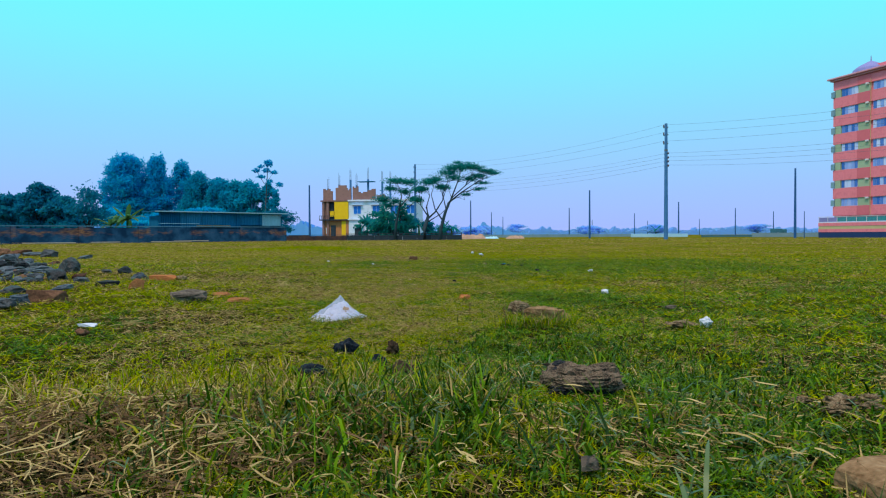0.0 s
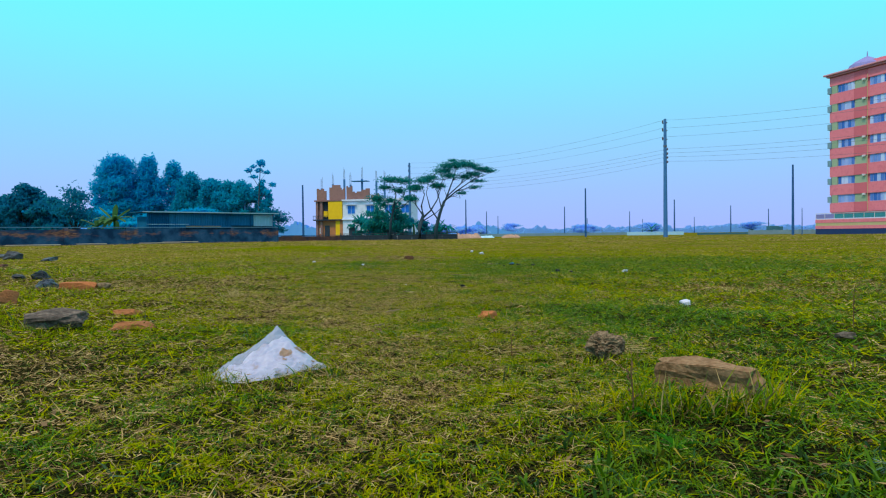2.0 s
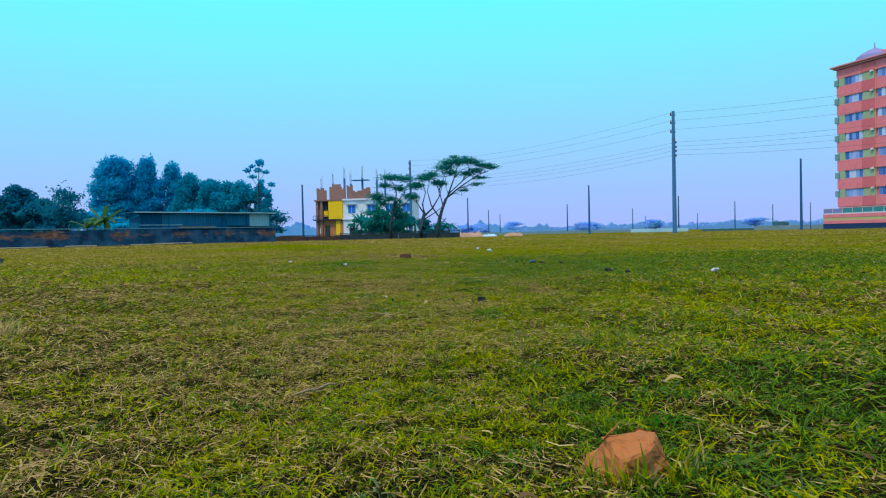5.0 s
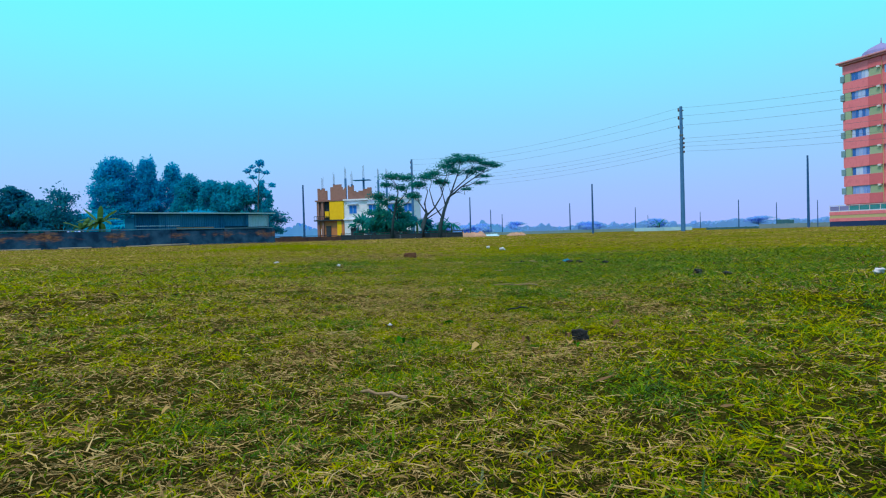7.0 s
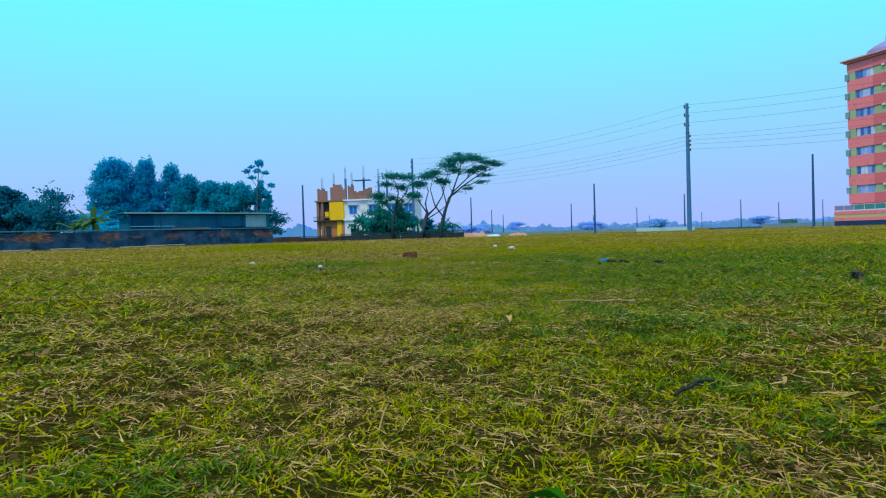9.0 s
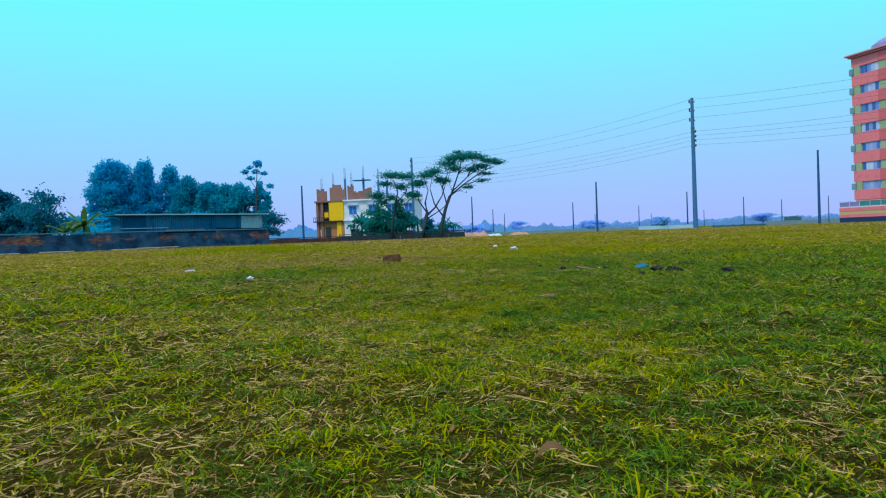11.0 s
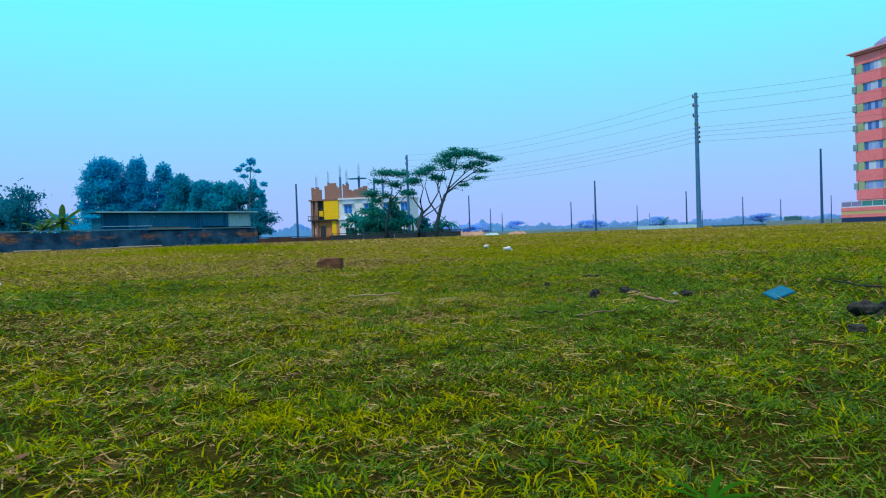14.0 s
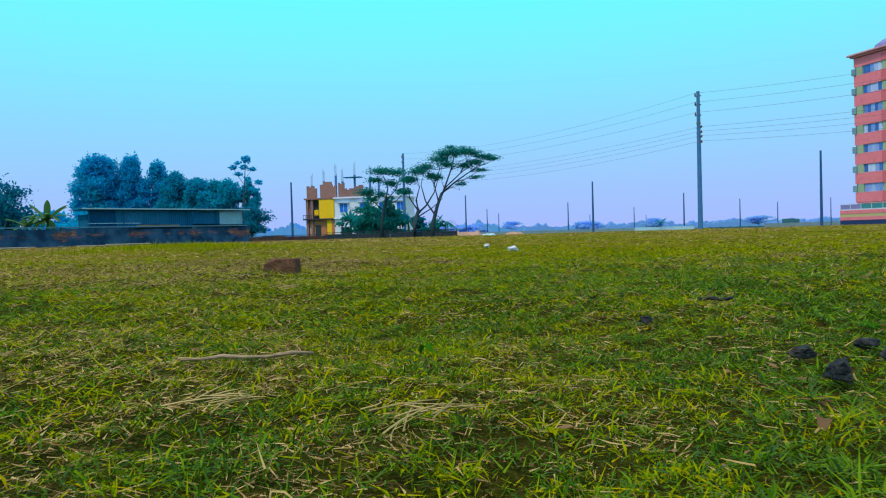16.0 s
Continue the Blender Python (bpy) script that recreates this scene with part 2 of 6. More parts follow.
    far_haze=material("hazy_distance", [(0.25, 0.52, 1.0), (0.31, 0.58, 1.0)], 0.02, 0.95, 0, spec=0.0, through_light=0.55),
    woods=material("hazy_woods", [(0.11, 0.34, 0.82), (0.16, 0.41, 0.9)], 0.04, 0.95, 0, spec=0.0),
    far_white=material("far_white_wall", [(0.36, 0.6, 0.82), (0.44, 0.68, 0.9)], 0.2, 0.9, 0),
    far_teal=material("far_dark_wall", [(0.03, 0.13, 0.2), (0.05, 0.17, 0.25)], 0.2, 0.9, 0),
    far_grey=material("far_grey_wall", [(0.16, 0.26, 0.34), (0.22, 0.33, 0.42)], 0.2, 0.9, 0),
    far_brick=material("far_brick_stack", [(0.4, 0.25, 0.2), (0.5, 0.33, 0.27)], 0.4, 0.9, 0),
)

def flaked_wall(name, plaster, brick, mid, half):
    """Stained plaster that has come off in ragged runs at about the height mid, down to bare brick courses."""
    m = bpy.data.materials.new(name)
    m.use_nodes = True
    n, l = m.node_tree.nodes, m.node_tree.links
    b = n["Principled BSDF"]
    b.inputs["Roughness"].default_value, b.inputs["Specular IOR Level"].default_value = 0.95, 0.05
    geo, sep = n.new("ShaderNodeNewGeometry"), n.new("ShaderNodeSeparateXYZ")
    l.new(geo.outputs["Position"], sep.inputs[0])

    def op(kind, a, c):
        q = n.new("ShaderNodeMath")
        q.operation = kind
        for k, v in enumerate((a, c)):
            if v is None:
                continue
            if isinstance(v, (int, float)):
                q.inputs[k].default_value = v
            else:
                l.new(v, q.inputs[k])
        return q.outputs[0]

    def cloud(scale, stretch, detail=4):
        mp, q = n.new("ShaderNodeMapping"), n.new("ShaderNodeTexNoise")
        mp.inputs["Scale"].default_value = stretch
        q.inputs["Scale"].default_value, q.inputs["Detail"].default_value = scale, detail
        l.new(geo.outputs["Position"], mp.inputs[0])
        l.new(mp.outputs[0], q.inputs["Vector"])
        return q.outputs[0]

    def ramp(fac, stops):
        q = n.new("ShaderNodeValToRGB")
        for k, (p, c) in enumerate(stops):
            e = q.color_ramp.elements[k] if k < 2 else q.color_ramp.elements.new(p)
            e.position, e.color = p, (*c, 1)
        l.new(fac, q.inputs[0])
        return q.outputs[0]

    band = op("SUBTRACT", 1.0, op("DIVIDE", op("ABSOLUTE", op("SUBTRACT", sep.outputs["Z"], mid), None), half))
    bare = op("ADD", op("MULTIPLY", band, 0.5), op("ADD", op("MULTIPLY", op("SUBTRACT", cloud(0.45, (1, 1, 0.5), 2), 0.5), 2.6), op("MULTIPLY", op("SUBTRACT", cloud(3, (0.5, 0.5, 1.4)), 0.5), 1.3)))
    mask = ramp(bare, [(0.28, (0, 0, 0)), (0.8, (1, 1, 1))])
    mix = n.new("ShaderNodeMix")
    mix.data_type = "RGBA"
    l.new(mask, mix.inputs["Factor"])
    l.new(ramp(cloud(1.2, (1, 1, 1)), [(0.35, plaster[0]), (0.5, plaster[1]), (0.68, plaster[2])]), mix.inputs["A"])
    l.new(ramp(cloud(5, (0.6, 0.6, 2.5)), [(0.35, brick[0]), (0.5, brick[1]), (0.65, brick[2])]), mix.inputs["B"])
    l.new(mix.outputs["Result"], b.inputs["Base Color"])
    bn = n.new("ShaderNodeBump")
    bn.inputs["Strength"].default_value, bn.inputs["Distance"].default_value = 0.5, 0.03
    l.new(cloud(9, (1, 1, 2)), bn.inputs["Height"])
    l.new(bn.outputs[0], b.inputs["Normal"])
    return m


# the plaster's blue includes distance haze put into its colour
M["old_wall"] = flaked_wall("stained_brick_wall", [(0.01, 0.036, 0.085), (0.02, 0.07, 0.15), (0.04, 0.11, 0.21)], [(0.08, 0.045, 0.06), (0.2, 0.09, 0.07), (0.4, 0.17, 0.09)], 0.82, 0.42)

# ---- mesh helpers ----
def mesh_ob(name, bm, mat, smooth=False):
    me = bpy.data.meshes.new(name)
    bm.to_mesh(me)
    bm.free()
    if smooth:
        me.shade_smooth()
    me.materials.append(mat)
    return new(name, me)


def part(name, bm, mat, parent, label="", smooth=False):
    ob = mesh_ob(name, bm, mat, smooth)
    ob.parent = parent
    return tagged(ob, label)


def raw(name, verts, faces, mat, parent=None):
    me = bpy.data.meshes.new(name)
    me.from_pydata(verts, [], faces)
    me.materials.append(mat)
    ob = new(name, me)
    ob.parent = parent
    return ob


def thing(name, label, category, m=None, group="", kind=""):
    ob = new(name)
    ob.empty_display_size = 0.1
    if m:
        ob.matrix_basis = m
    return tagged(ob, label, category, group, kind)


def box(x0, x1, y0, y1, z0, z1, bm=None, bevel=0.0):
    bm = bm or bmesh.new()
    r = bmesh.ops.create_cube(bm, size=1, matrix=Matrix.Translation(((x0 + x1) / 2, (y0 + y1) / 2, (z0 + z1) / 2)) @ Matrix.Diagonal((x1 - x0, y1 - y0, z1 - z0, 1)))
    if bevel:
        bmesh.ops.bevel(bm, geom=[e for e in bm.edges if all(v in r["verts"] for v in e.verts)], offset=bevel, segments=1, affect="EDGES")
    return bm


def tube(points, radii, sides=7, bm=None, cap=True):
    bm = bm or bmesh.new()
    rings = []
    for i, (p, r) in enumerate(zip(points, radii)):
        p = Vector(p)
        a, b = Vector(points[max(0, i - 1)]), Vector(points[min(len(points) - 1, i + 1)])
        q = (b - a).to_track_quat("Z", "X")
        rings.append([bm.verts.new(p + q @ Vector((r * math.cos(2 * math.pi * k / sides), r * math.sin(2 * math.pi * k / sides), 0))) for k in range(sides)])
    for lo, hi in zip(rings, rings[1:]):
        for k in range(sides):
            bm.faces.new((lo[k], lo[(k + 1) % sides], hi[(k + 1) % sides], hi[k]))
    if cap:
        bm.faces.new(rings[0][::-1])
        bm.faces.new(rings[-1])
    return bm


def smooth_step(a, b, v):
    t = np.clip((v - a) / (b - a), 0, 1)
    return t * t * (3 - 2 * t)


def waves(x, y, size, seed):
    """Soft noise of about -1 to 1 over the plan, for arrays."""
    r = np.random.RandomState(seed)
    out = np.zeros_like(np.asarray(x, float))
    for k in range(9):
        a, w, p = r.uniform(0, 2 * math.pi), r.uniform(0.6, 2.1) * 2 * math.pi / size, r.uniform(0, 6.28)
        out = out + np.sin((np.cos(a) * x + np.sin(a) * y) * w + p + 1.3 * np.sin((np.cos(a + 1.7) * x + np.sin(a + 1.7) * y) * w * 0.6 + p))
    return out / 3.5


# the field falls gently away from the start: the ground's height along y
FALL_Y = (-0.8, 0.5, 1.1, 2.0, 3.0, 3.8, 4.7, 5.5, 6.4, 7.3, 8.1, 9.3, 10.5, 12.0, 14.0)
FALL_Z = (0.2, 0.175, 0.158, 0.132, 0.113, 0.09, 0.07, 0.066, 0.062, 0.045, 0.016, 0.007, -0.006, -0.018, -0.045)


def way_x(y):
    """The middle of the strip along which one walks."""
    return np.interp(y, (-0.7, 2.2, 4.2, 5.2, 6.7, 8.9), (0.92, 0.9, 0.77, 0.74, 0.9, 1.155))


def height(x, y):
    """The ground's height at a place."""
    x, y = np.asarray(x, float), np.asarray(y, float)
    near = 1 - smooth_step(14, 30, y)
    z = np.interp(y, FALL_Y, FALL_Z)
    z = z + near * (0.010 * waves(x, y, 1.6, 3) + 0.006 * waves(x, y, 0.5, 4) + 0.003 * waves(x, y, 0.13, 6))
    z = z + 0.035 * waves(x, y, 9, 5) * smooth_step(14, 32, y)
    z = z + 0.086 * np.tanh(np.maximum(0.4 - x, 0) / 1.9) * smooth_step(0.8, 3, y) * (1 - 0.85 * smooth_step(5.5, 12, y))
    z = z + 0.1 * np.exp(-(((x + 3.6) / 1.6) ** 2 + ((y - 22.6) / 1.3) ** 2))
    z = z + 0.028 * np.exp(-(((x - 1.277) / 0.14) ** 2 + ((y - 1.667) / 0.14) ** 2))
    z = z + 0.03 * np.exp(-(((x - 0.6) / 0.45) ** 2 + ((y - 0.36) / 0.2) ** 2))
    return z - 0.4 * smooth_step(60, 115, y)


def ground_z(x, y):
    return float(height(x, y))


# ---- the ground, one sheet to the horizon ----
def spread(lo, hi, step, out_lo, out_hi, k=1.16):
    core = list(np.arange(lo, hi, step))
    s, a = step, [core[0]]
    while a[-1] > out_lo:
        s *= k
        a.append(a[-1] - s)
    s, b = step, [core[-1]]
    while b[-1] < out_hi:
        s *= k
        b.append(b[-1] + s)
    return np.array(a[:0:-1] + core + b[1:])


gx, gy = spread(-1.0, 2.6, 0.05, -2500, 2500, 1.12), spread(-0.4, 12.6, 0.05, -300, 3500, 1.12)
GX, GY = np.meshgrid(gx, gy)
GZ = height(GX, GY)
nx, ny = len(gx), len(gy)
idx = np.arange(nx * ny).reshape(ny, nx)


def field_ground():
    """Soil under the near turf, blackened to paint the shade between blades, giving way to a sod of olive and tan
    streaks further out.
    """
    m = bpy.data.materials.new("field_ground")
    m.use_nodes = True
    n, l = m.node_tree.nodes, m.node_tree.links
    b = n["Principled BSDF"]
    b.inputs["Roughness"].default_value, b.inputs["Specular IOR Level"].default_value = 0.95, 0.0
    geo, sod = n.new("ShaderNodeNewGeometry"), n.new("ShaderNodeAttribute")
    sod.attribute_name = "sod"

    def cloud(scale, stretch=(1, 1, 1), detail=5):
        mp, q = n.new("ShaderNodeMapping"), n.new("ShaderNodeTexNoise")
        mp.inputs["Scale"].default_value = stretch
        q.inputs["Scale"].default_value, q.inputs["Detail"].default_value, q.inputs["Roughness"].default_value = scale, detail, 0.62
        l.new(geo.outputs["Position"], mp.inputs[0])
        l.new(mp.outputs[0], q.inputs["Vector"])
        return q.outputs[0]

    def ramp(fac, stops):
        q = n.new("ShaderNodeValToRGB")
        for k, (p, c) in enumerate(stops):
            e = q.color_ramp.elements[k] if k < 2 else q.color_ramp.elements.new(p)
            e.position, e.color = p, (*c, 1)
        l.new(fac, q.inputs[0])
        return q.outputs[0]

    def mix(fac, one, two):
        q = n.new("ShaderNodeMix")
        q.data_type = "RGBA"
        if isinstance(fac, float):
            q.inputs["Factor"].default_value = fac
        else:
            l.new(fac, q.inputs["Factor"])
        l.new(one, q.inputs["A"])
        l.new(two, q.inputs["B"])
        return q.outputs["Result"]

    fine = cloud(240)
    # near-black stops put the shade under the blades into the soil's colour
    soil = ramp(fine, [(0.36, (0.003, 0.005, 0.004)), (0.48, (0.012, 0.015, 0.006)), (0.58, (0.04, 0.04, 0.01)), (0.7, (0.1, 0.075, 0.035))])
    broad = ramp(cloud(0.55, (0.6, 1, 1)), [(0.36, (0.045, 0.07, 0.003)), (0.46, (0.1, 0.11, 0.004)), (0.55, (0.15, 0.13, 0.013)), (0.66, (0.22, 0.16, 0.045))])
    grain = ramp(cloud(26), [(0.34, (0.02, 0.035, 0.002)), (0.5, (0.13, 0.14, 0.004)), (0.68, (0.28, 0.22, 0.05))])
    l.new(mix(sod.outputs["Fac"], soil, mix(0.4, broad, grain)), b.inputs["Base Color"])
    bump = n.new("ShaderNodeBump")
    bump.inputs["Strength"].default_value, bump.inputs["Distance"].default_value = 0.8, 0.006
    l.new(fine, bump.inputs["Height"])
    l.new(bump.outputs[0], b.inputs["Normal"])
    return m


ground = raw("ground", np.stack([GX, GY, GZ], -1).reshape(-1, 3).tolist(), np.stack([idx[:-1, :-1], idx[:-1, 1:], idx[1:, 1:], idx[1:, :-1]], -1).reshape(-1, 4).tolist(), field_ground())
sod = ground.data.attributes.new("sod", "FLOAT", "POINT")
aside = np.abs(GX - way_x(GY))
# a share of sod lightens the shade-black soil along and beside the way
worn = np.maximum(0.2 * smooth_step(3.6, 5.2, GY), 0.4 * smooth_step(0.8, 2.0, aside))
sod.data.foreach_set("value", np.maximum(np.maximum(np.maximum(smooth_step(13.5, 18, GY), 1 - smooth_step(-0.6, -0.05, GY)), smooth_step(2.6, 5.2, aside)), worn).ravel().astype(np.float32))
ground.data.shade_smooth()
tagged(ground, "flat open field of patchy green and straw-coloured turf", "ground", kind="structure")


# ---- grass ----
def blades(name, x, y, length, width, lean, mat, label, category, rng, lift=0.0, turn=None):
    """One mesh of bent, pointed blades: two faces each, folded at the widest place."""
    n = len(x)
    turn, face = rng.uniform(0, 2 * math.pi, n) if turn is None else turn, rng.uniform(0, 2 * math.pi, n)
    dx, dy = np.cos(turn), np.sin(turn)
    sx, sy = np.cos(face) * width / 2, np.sin(face) * width / 2
    z = height(x, y) - 0.002 + lift
    mid_h, mid_r = length * 0.45 * np.cos(lean * 0.6), length * 0.45 * np.sin(lean * 0.6)
    tip_h, tip_r = mid_h + length * 0.55 * np.cos(lean * 1.5), mid_r + length * 0.55 * np.sin(np.minimum(lean * 1.5, 1.9))
    tip_h = np.maximum(tip_h, 0.003)
    co = np.zeros((n, 4, 3), np.float32)
    co[:, 0] = np.stack([x, y, z], -1)
    co[:, 1] = np.stack([x + dx * mid_r + sx, y + dy * mid_r + sy, z + mid_h], -1)
    co[:, 2] = np.stack([x + dx * mid_r - sx, y + dy * mid_r - sy, z + mid_h], -1)
    co[:, 3] = np.stack([x + dx * tip_r, y + dy * tip_r, z + tip_h], -1)
    base = np.arange(n)[:, None] * 4
    me = bpy.data.meshes.new(name)
    me.vertices.add(n * 4)
    me.vertices.foreach_set("co", co.ravel())
    me.loops.add(n * 6)
    me.loops.foreach_set("vertex_index", (base + np.array([[0, 1, 2, 2, 1, 3]])).astype(np.int32).ravel())
    me.polygons.add(n * 2)
    me.polygons.foreach_set("loop_start", np.arange(n * 2, dtype=np.int32) * 3)
    me.update(calc_edges=True)
    me.materials.append(mat)
    return tagged(new(name, me), label, category, kind="stuff")


rng = np.random.RandomState(7)


def scraps(name, x, y, z, length, width, rise, roll, mat, label, category, rng, waist=0.0):
    """One mesh of small pointed leaf or straw pieces lying or tilted at z above the ground: a sliver each, or with a waist a rhombus."""
    n = len(x)
    a = rng.uniform(0, 2 * math.pi, n)
    d = np.stack([np.cos(a) * np.cos(rise), np.sin(a) * np.cos(rise), np.sin(rise)], -1)
    side = np.stack([-np.sin(a), np.cos(a), np.zeros(n)], -1)
    up = np.cross(d, side)
    w = (side * np.cos(roll)[:, None] + up * np.sin(roll)[:, None]) * (width / 2)[:, None]
    p = np.stack([x, y, height(x, y) + z], -1)
    ln, k = length[:, None], 4 if waist else 3
    co = np.stack([p, p + d * ln * waist - w, p + d * ln, p + d * ln * waist + w] if waist else [p - w, p + w, p + d * ln], 1).astype(np.float32)
    me = bpy.data.meshes.new(name)
    me.vertices.add(n * k)
    me.vertices.foreach_set("co", co.ravel())
    me.loops.add(n * k)
    me.loops.foreach_set("vertex_index", np.arange(n * k, dtype=np.int32))
    me.polygons.add(n)
    me.polygons.foreach_set("loop_start", np.arange(n, dtype=np.int32) * k)
    me.update(calc_edges=True)
    me.materials.append(mat)
    return tagged(new(name, me), label, category, kind="stuff")


def strands(name, x, y, z, length, width, curl, mat, label, category, rng, k=3):
    """One mesh of limp curling ribbons that lie in the turf, k - 1 quads each."""
    n = len(x)
    a, step = rng.uniform(0, 2 * math.pi, n), length / (k - 1)
    px, py, rows = x.copy(), y.copy(), []
    lift = rng.uniform(-0.15, 0.45, n)
    for i in range(k):
        u = i / (k - 1)
        w = width * (0.6 + 0.4 * math.sin(math.pi * (0.15 + 0.8 * u))) * (0.35 if i == k - 1 else 1) / 2
        zz = height(px, py) + z + length * lift * u * (1 - 0.75 * u)
        tilt = 0.4 * width * np.sin(a * 3 + u)
        rows.append(np.stack([np.stack([px - np.sin(a) * w, py + np.cos(a) * w, zz - tilt], -1), np.stack([px + np.sin(a) * w, py - np.cos(a) * w, zz + tilt], -1)], 1))
        px, py, a = px + np.cos(a) * step, py + np.sin(a) * step, a + curl * rng.uniform(0.5, 1.5, n)
    co = np.stack(rows, 1).reshape(-1, 3).astype(np.float32)
    base = np.arange(n)[:, None, None] * 2 * k + np.arange(k - 1)[None, :, None] * 2
    loops = (base + np.array([0, 1, 3, 2])).astype(np.int32).ravel()
    me = bpy.data.meshes.new(name)
    me.vertices.add(len(co))
    me.vertices.foreach_set("co", co.ravel())
    me.loops.add(len(loops))
    me.loops.foreach_set("vertex_index", loops)
    me.polygons.add(len(loops) // 4)
    me.polygons.foreach_set("loop_start", np.arange(len(loops) // 4, dtype=np.int32) * 4)
    me.update(calc_edges=True)
    me.materials.append(mat)
    return tagged(new(name, me), label, category, kind="stuff")


def arching(name, x, y, length, width, start, bend, mat, label, category, rng):
    """One mesh of tapering blades that bow over from their foot: two quads and a tip each."""
    n = len(x)
    a, lean, rows = rng.uniform(0, 2 * math.pi, n), start.copy(), []
    px, py, pz = x.copy(), y.copy(), height(x, y) - 0.002
    face = a + math.pi / 2 + rng.normal(0, 0.4, n)
    for i, w in enumerate((0.7, 1.0, 0.75, 0.0)):
        w = w * width / 2
        rows.append(np.stack([px - np.cos(face) * w, py - np.sin(face) * w, pz], -1))
        if i < 3:
            rows.append(np.stack([px + np.cos(face) * w, py + np.sin(face) * w, pz], -1))
        run = length / 3
        px, py, pz = px + np.cos(a) * np.sin(lean) * run, py + np.sin(a) * np.sin(lean) * run, np.maximum(pz + np.cos(lean) * run, height(px, py) + 0.003)
        lean = lean + bend / 2
    co = np.stack(rows, 1).astype(np.float32)
    me = bpy.data.meshes.new(name)
    me.vertices.add(n * 7)
    me.vertices.foreach_set("co", co.ravel())
    me.loops.add(n * 11)
    me.loops.foreach_set("vertex_index", (np.arange(n)[:, None] * 7 + np.array([[0, 1, 3, 2, 2, 3, 5, 4, 4, 5, 6]])).astype(np.int32).ravel())
    me.polygons.add(n * 3)
    me.polygons.foreach_set("loop_start", (np.arange(n)[:, None] * 11 + np.array([[0, 4, 8]])).astype(np.int32).ravel())
    me.update(calc_edges=True)
    me.materials.append(mat)
    return tagged(new(name, me), label, category, kind="stuff")


# bleached patches (x, y, half width, half depth) and damp green ones
DRY = [(0.83, 1.88, 0.07, 0.25), (-0.03, 2.0, 0.15, 0.32), (1.21, 2.64, 0.08, 0.16), (1.15, 2.33, 0.06, 0.18), (0.76, 2.42, 0.07, 0.25), (2.69, 4.99, 0.28, 0.33), (0.15, 3.33, 0.12, 0.22), (0.64, 2.94, 0.05, 0.08),
       (0.49, 3.23, 0.05, 0.13), (0.61, 3.93, 0.06, 0.3), (1.2, 2.86, 0.05, 0.1), (0.62, 6.6, 0.1, 0.48), (0.54, 5.06, 0.05, 0.18), (0.95, 5.02, 0.06, 0.14), (1.39, 5.86, 0.06, 0.26), (0.87, 5.49, 0.06, 0.14),
       (0.64, 6.01, 0.1, 0.26), (0.64, 5.22, 0.05, 0.06), (0.98, 5.6, 0.06, 0.08), (0.88, 5.18, 0.05, 0.05), (1.05, 5.15, 0.05, 0.05), (0.88, 8.74, 0.07, 0.13), (0.65, 8.12, 0.07, 0.08), (0.93, 10.54, 0.07, 0.14),
       (1.08, 9.91, 0.05, 0.06), (1.64, 0.48, 0.09, 0.08)]
DAMP = [(1.23, 1.28, 0.1, 0.24), (0.35, 1.55, 0.05, 0.14), (1.47, 3.19, 0.13, 0.34), (1.82, 3.1, 0.12, 0.27), (0.34, 2.79, 0.07, 0.11), (1.41, 3.44, 0.06, 0.2), (1.12, 3.25, 0.06, 0.16), (0.86, 2.93, 0.05, 0.11),
       (1.1, 6.33, 0.11, 0.42), (1.04, 4.77, 0.05, 0.1), (0.69, 4.93, 0.06, 0.1), (0.57, 4.65, 0.07, 0.08), (1.05, 6.23, 0.11, 0.36), (0.54, 5.58, 0.05, 0.08), (0.73, 5.19, 0.05, 0.08), (1.05, 8.16, 0.06, 0.09),
       (1.17, 8.0, 0.05, 0.07), (-0.2, 10.96, 0.2, 0.84), (1.92, 11.14, 0.06, 0.53), (1.8, 10.64, 0.07, 0.23), (1.0, 9.81, 0.05, 0.06), (1.41, 9.89, 0.05, 0.09), (1.15, 1.22, 0.1, 0.25), (1.3, 0.35, 0.2, 0.26), (0.88, 0.28, 0.12, 0.16), (-0.2, 1.51, 0.16, 0.38)]


def patches(x, y, spots):
    out, sway = np.zeros_like(x), 0.5 * waves(x, y, 0.5, 61)
    for px, py, rx, ry in spots:
        d2 = ((x - px) / rx + sway) ** 2 + ((y - py) / ry - sway) ** 2
        out = np.maximum(out, np.exp(-0.5 * d2))
    return out


def dryness(x, y):
    """Share of dead grass, 0 to 1."""
    far = smooth_step(2, 24, y)
    d = 0.27 + 0.16 * np.exp(-((y - 5.0) / 1.9) ** 2) - 0.13 * smooth_step(6.6, 8, y) * (1 - smooth_step(11, 14, y)) - 0.14 * smooth_step(1.1, 1.6, x) + (0.12 + 0.12 * smooth_step(8, 9.5, y) * (1 - smooth_step(10.5, 12, y))) * (1 - smooth_step(0.5, 1.15, x)) + 0.2 * far + 0.2 * smooth_step(14, 40, y) + 0.15 * smooth_step(40, 80, y) + 0.1 * waves(x, y, 0.9, 21) + 0.12 * waves(x, y, 3.2, 22) + 0.2 * waves(x, y, 0.13, 23) + 0.2 * waves(x, y, 0.4, 25) + 0.2 * waves(x, y, 9.0, 24) * far
    return np.clip(d + 0.5 * patches(x, y, DRY) - 0.35 * patches(x, y, DAMP), 0.03, 0.88)


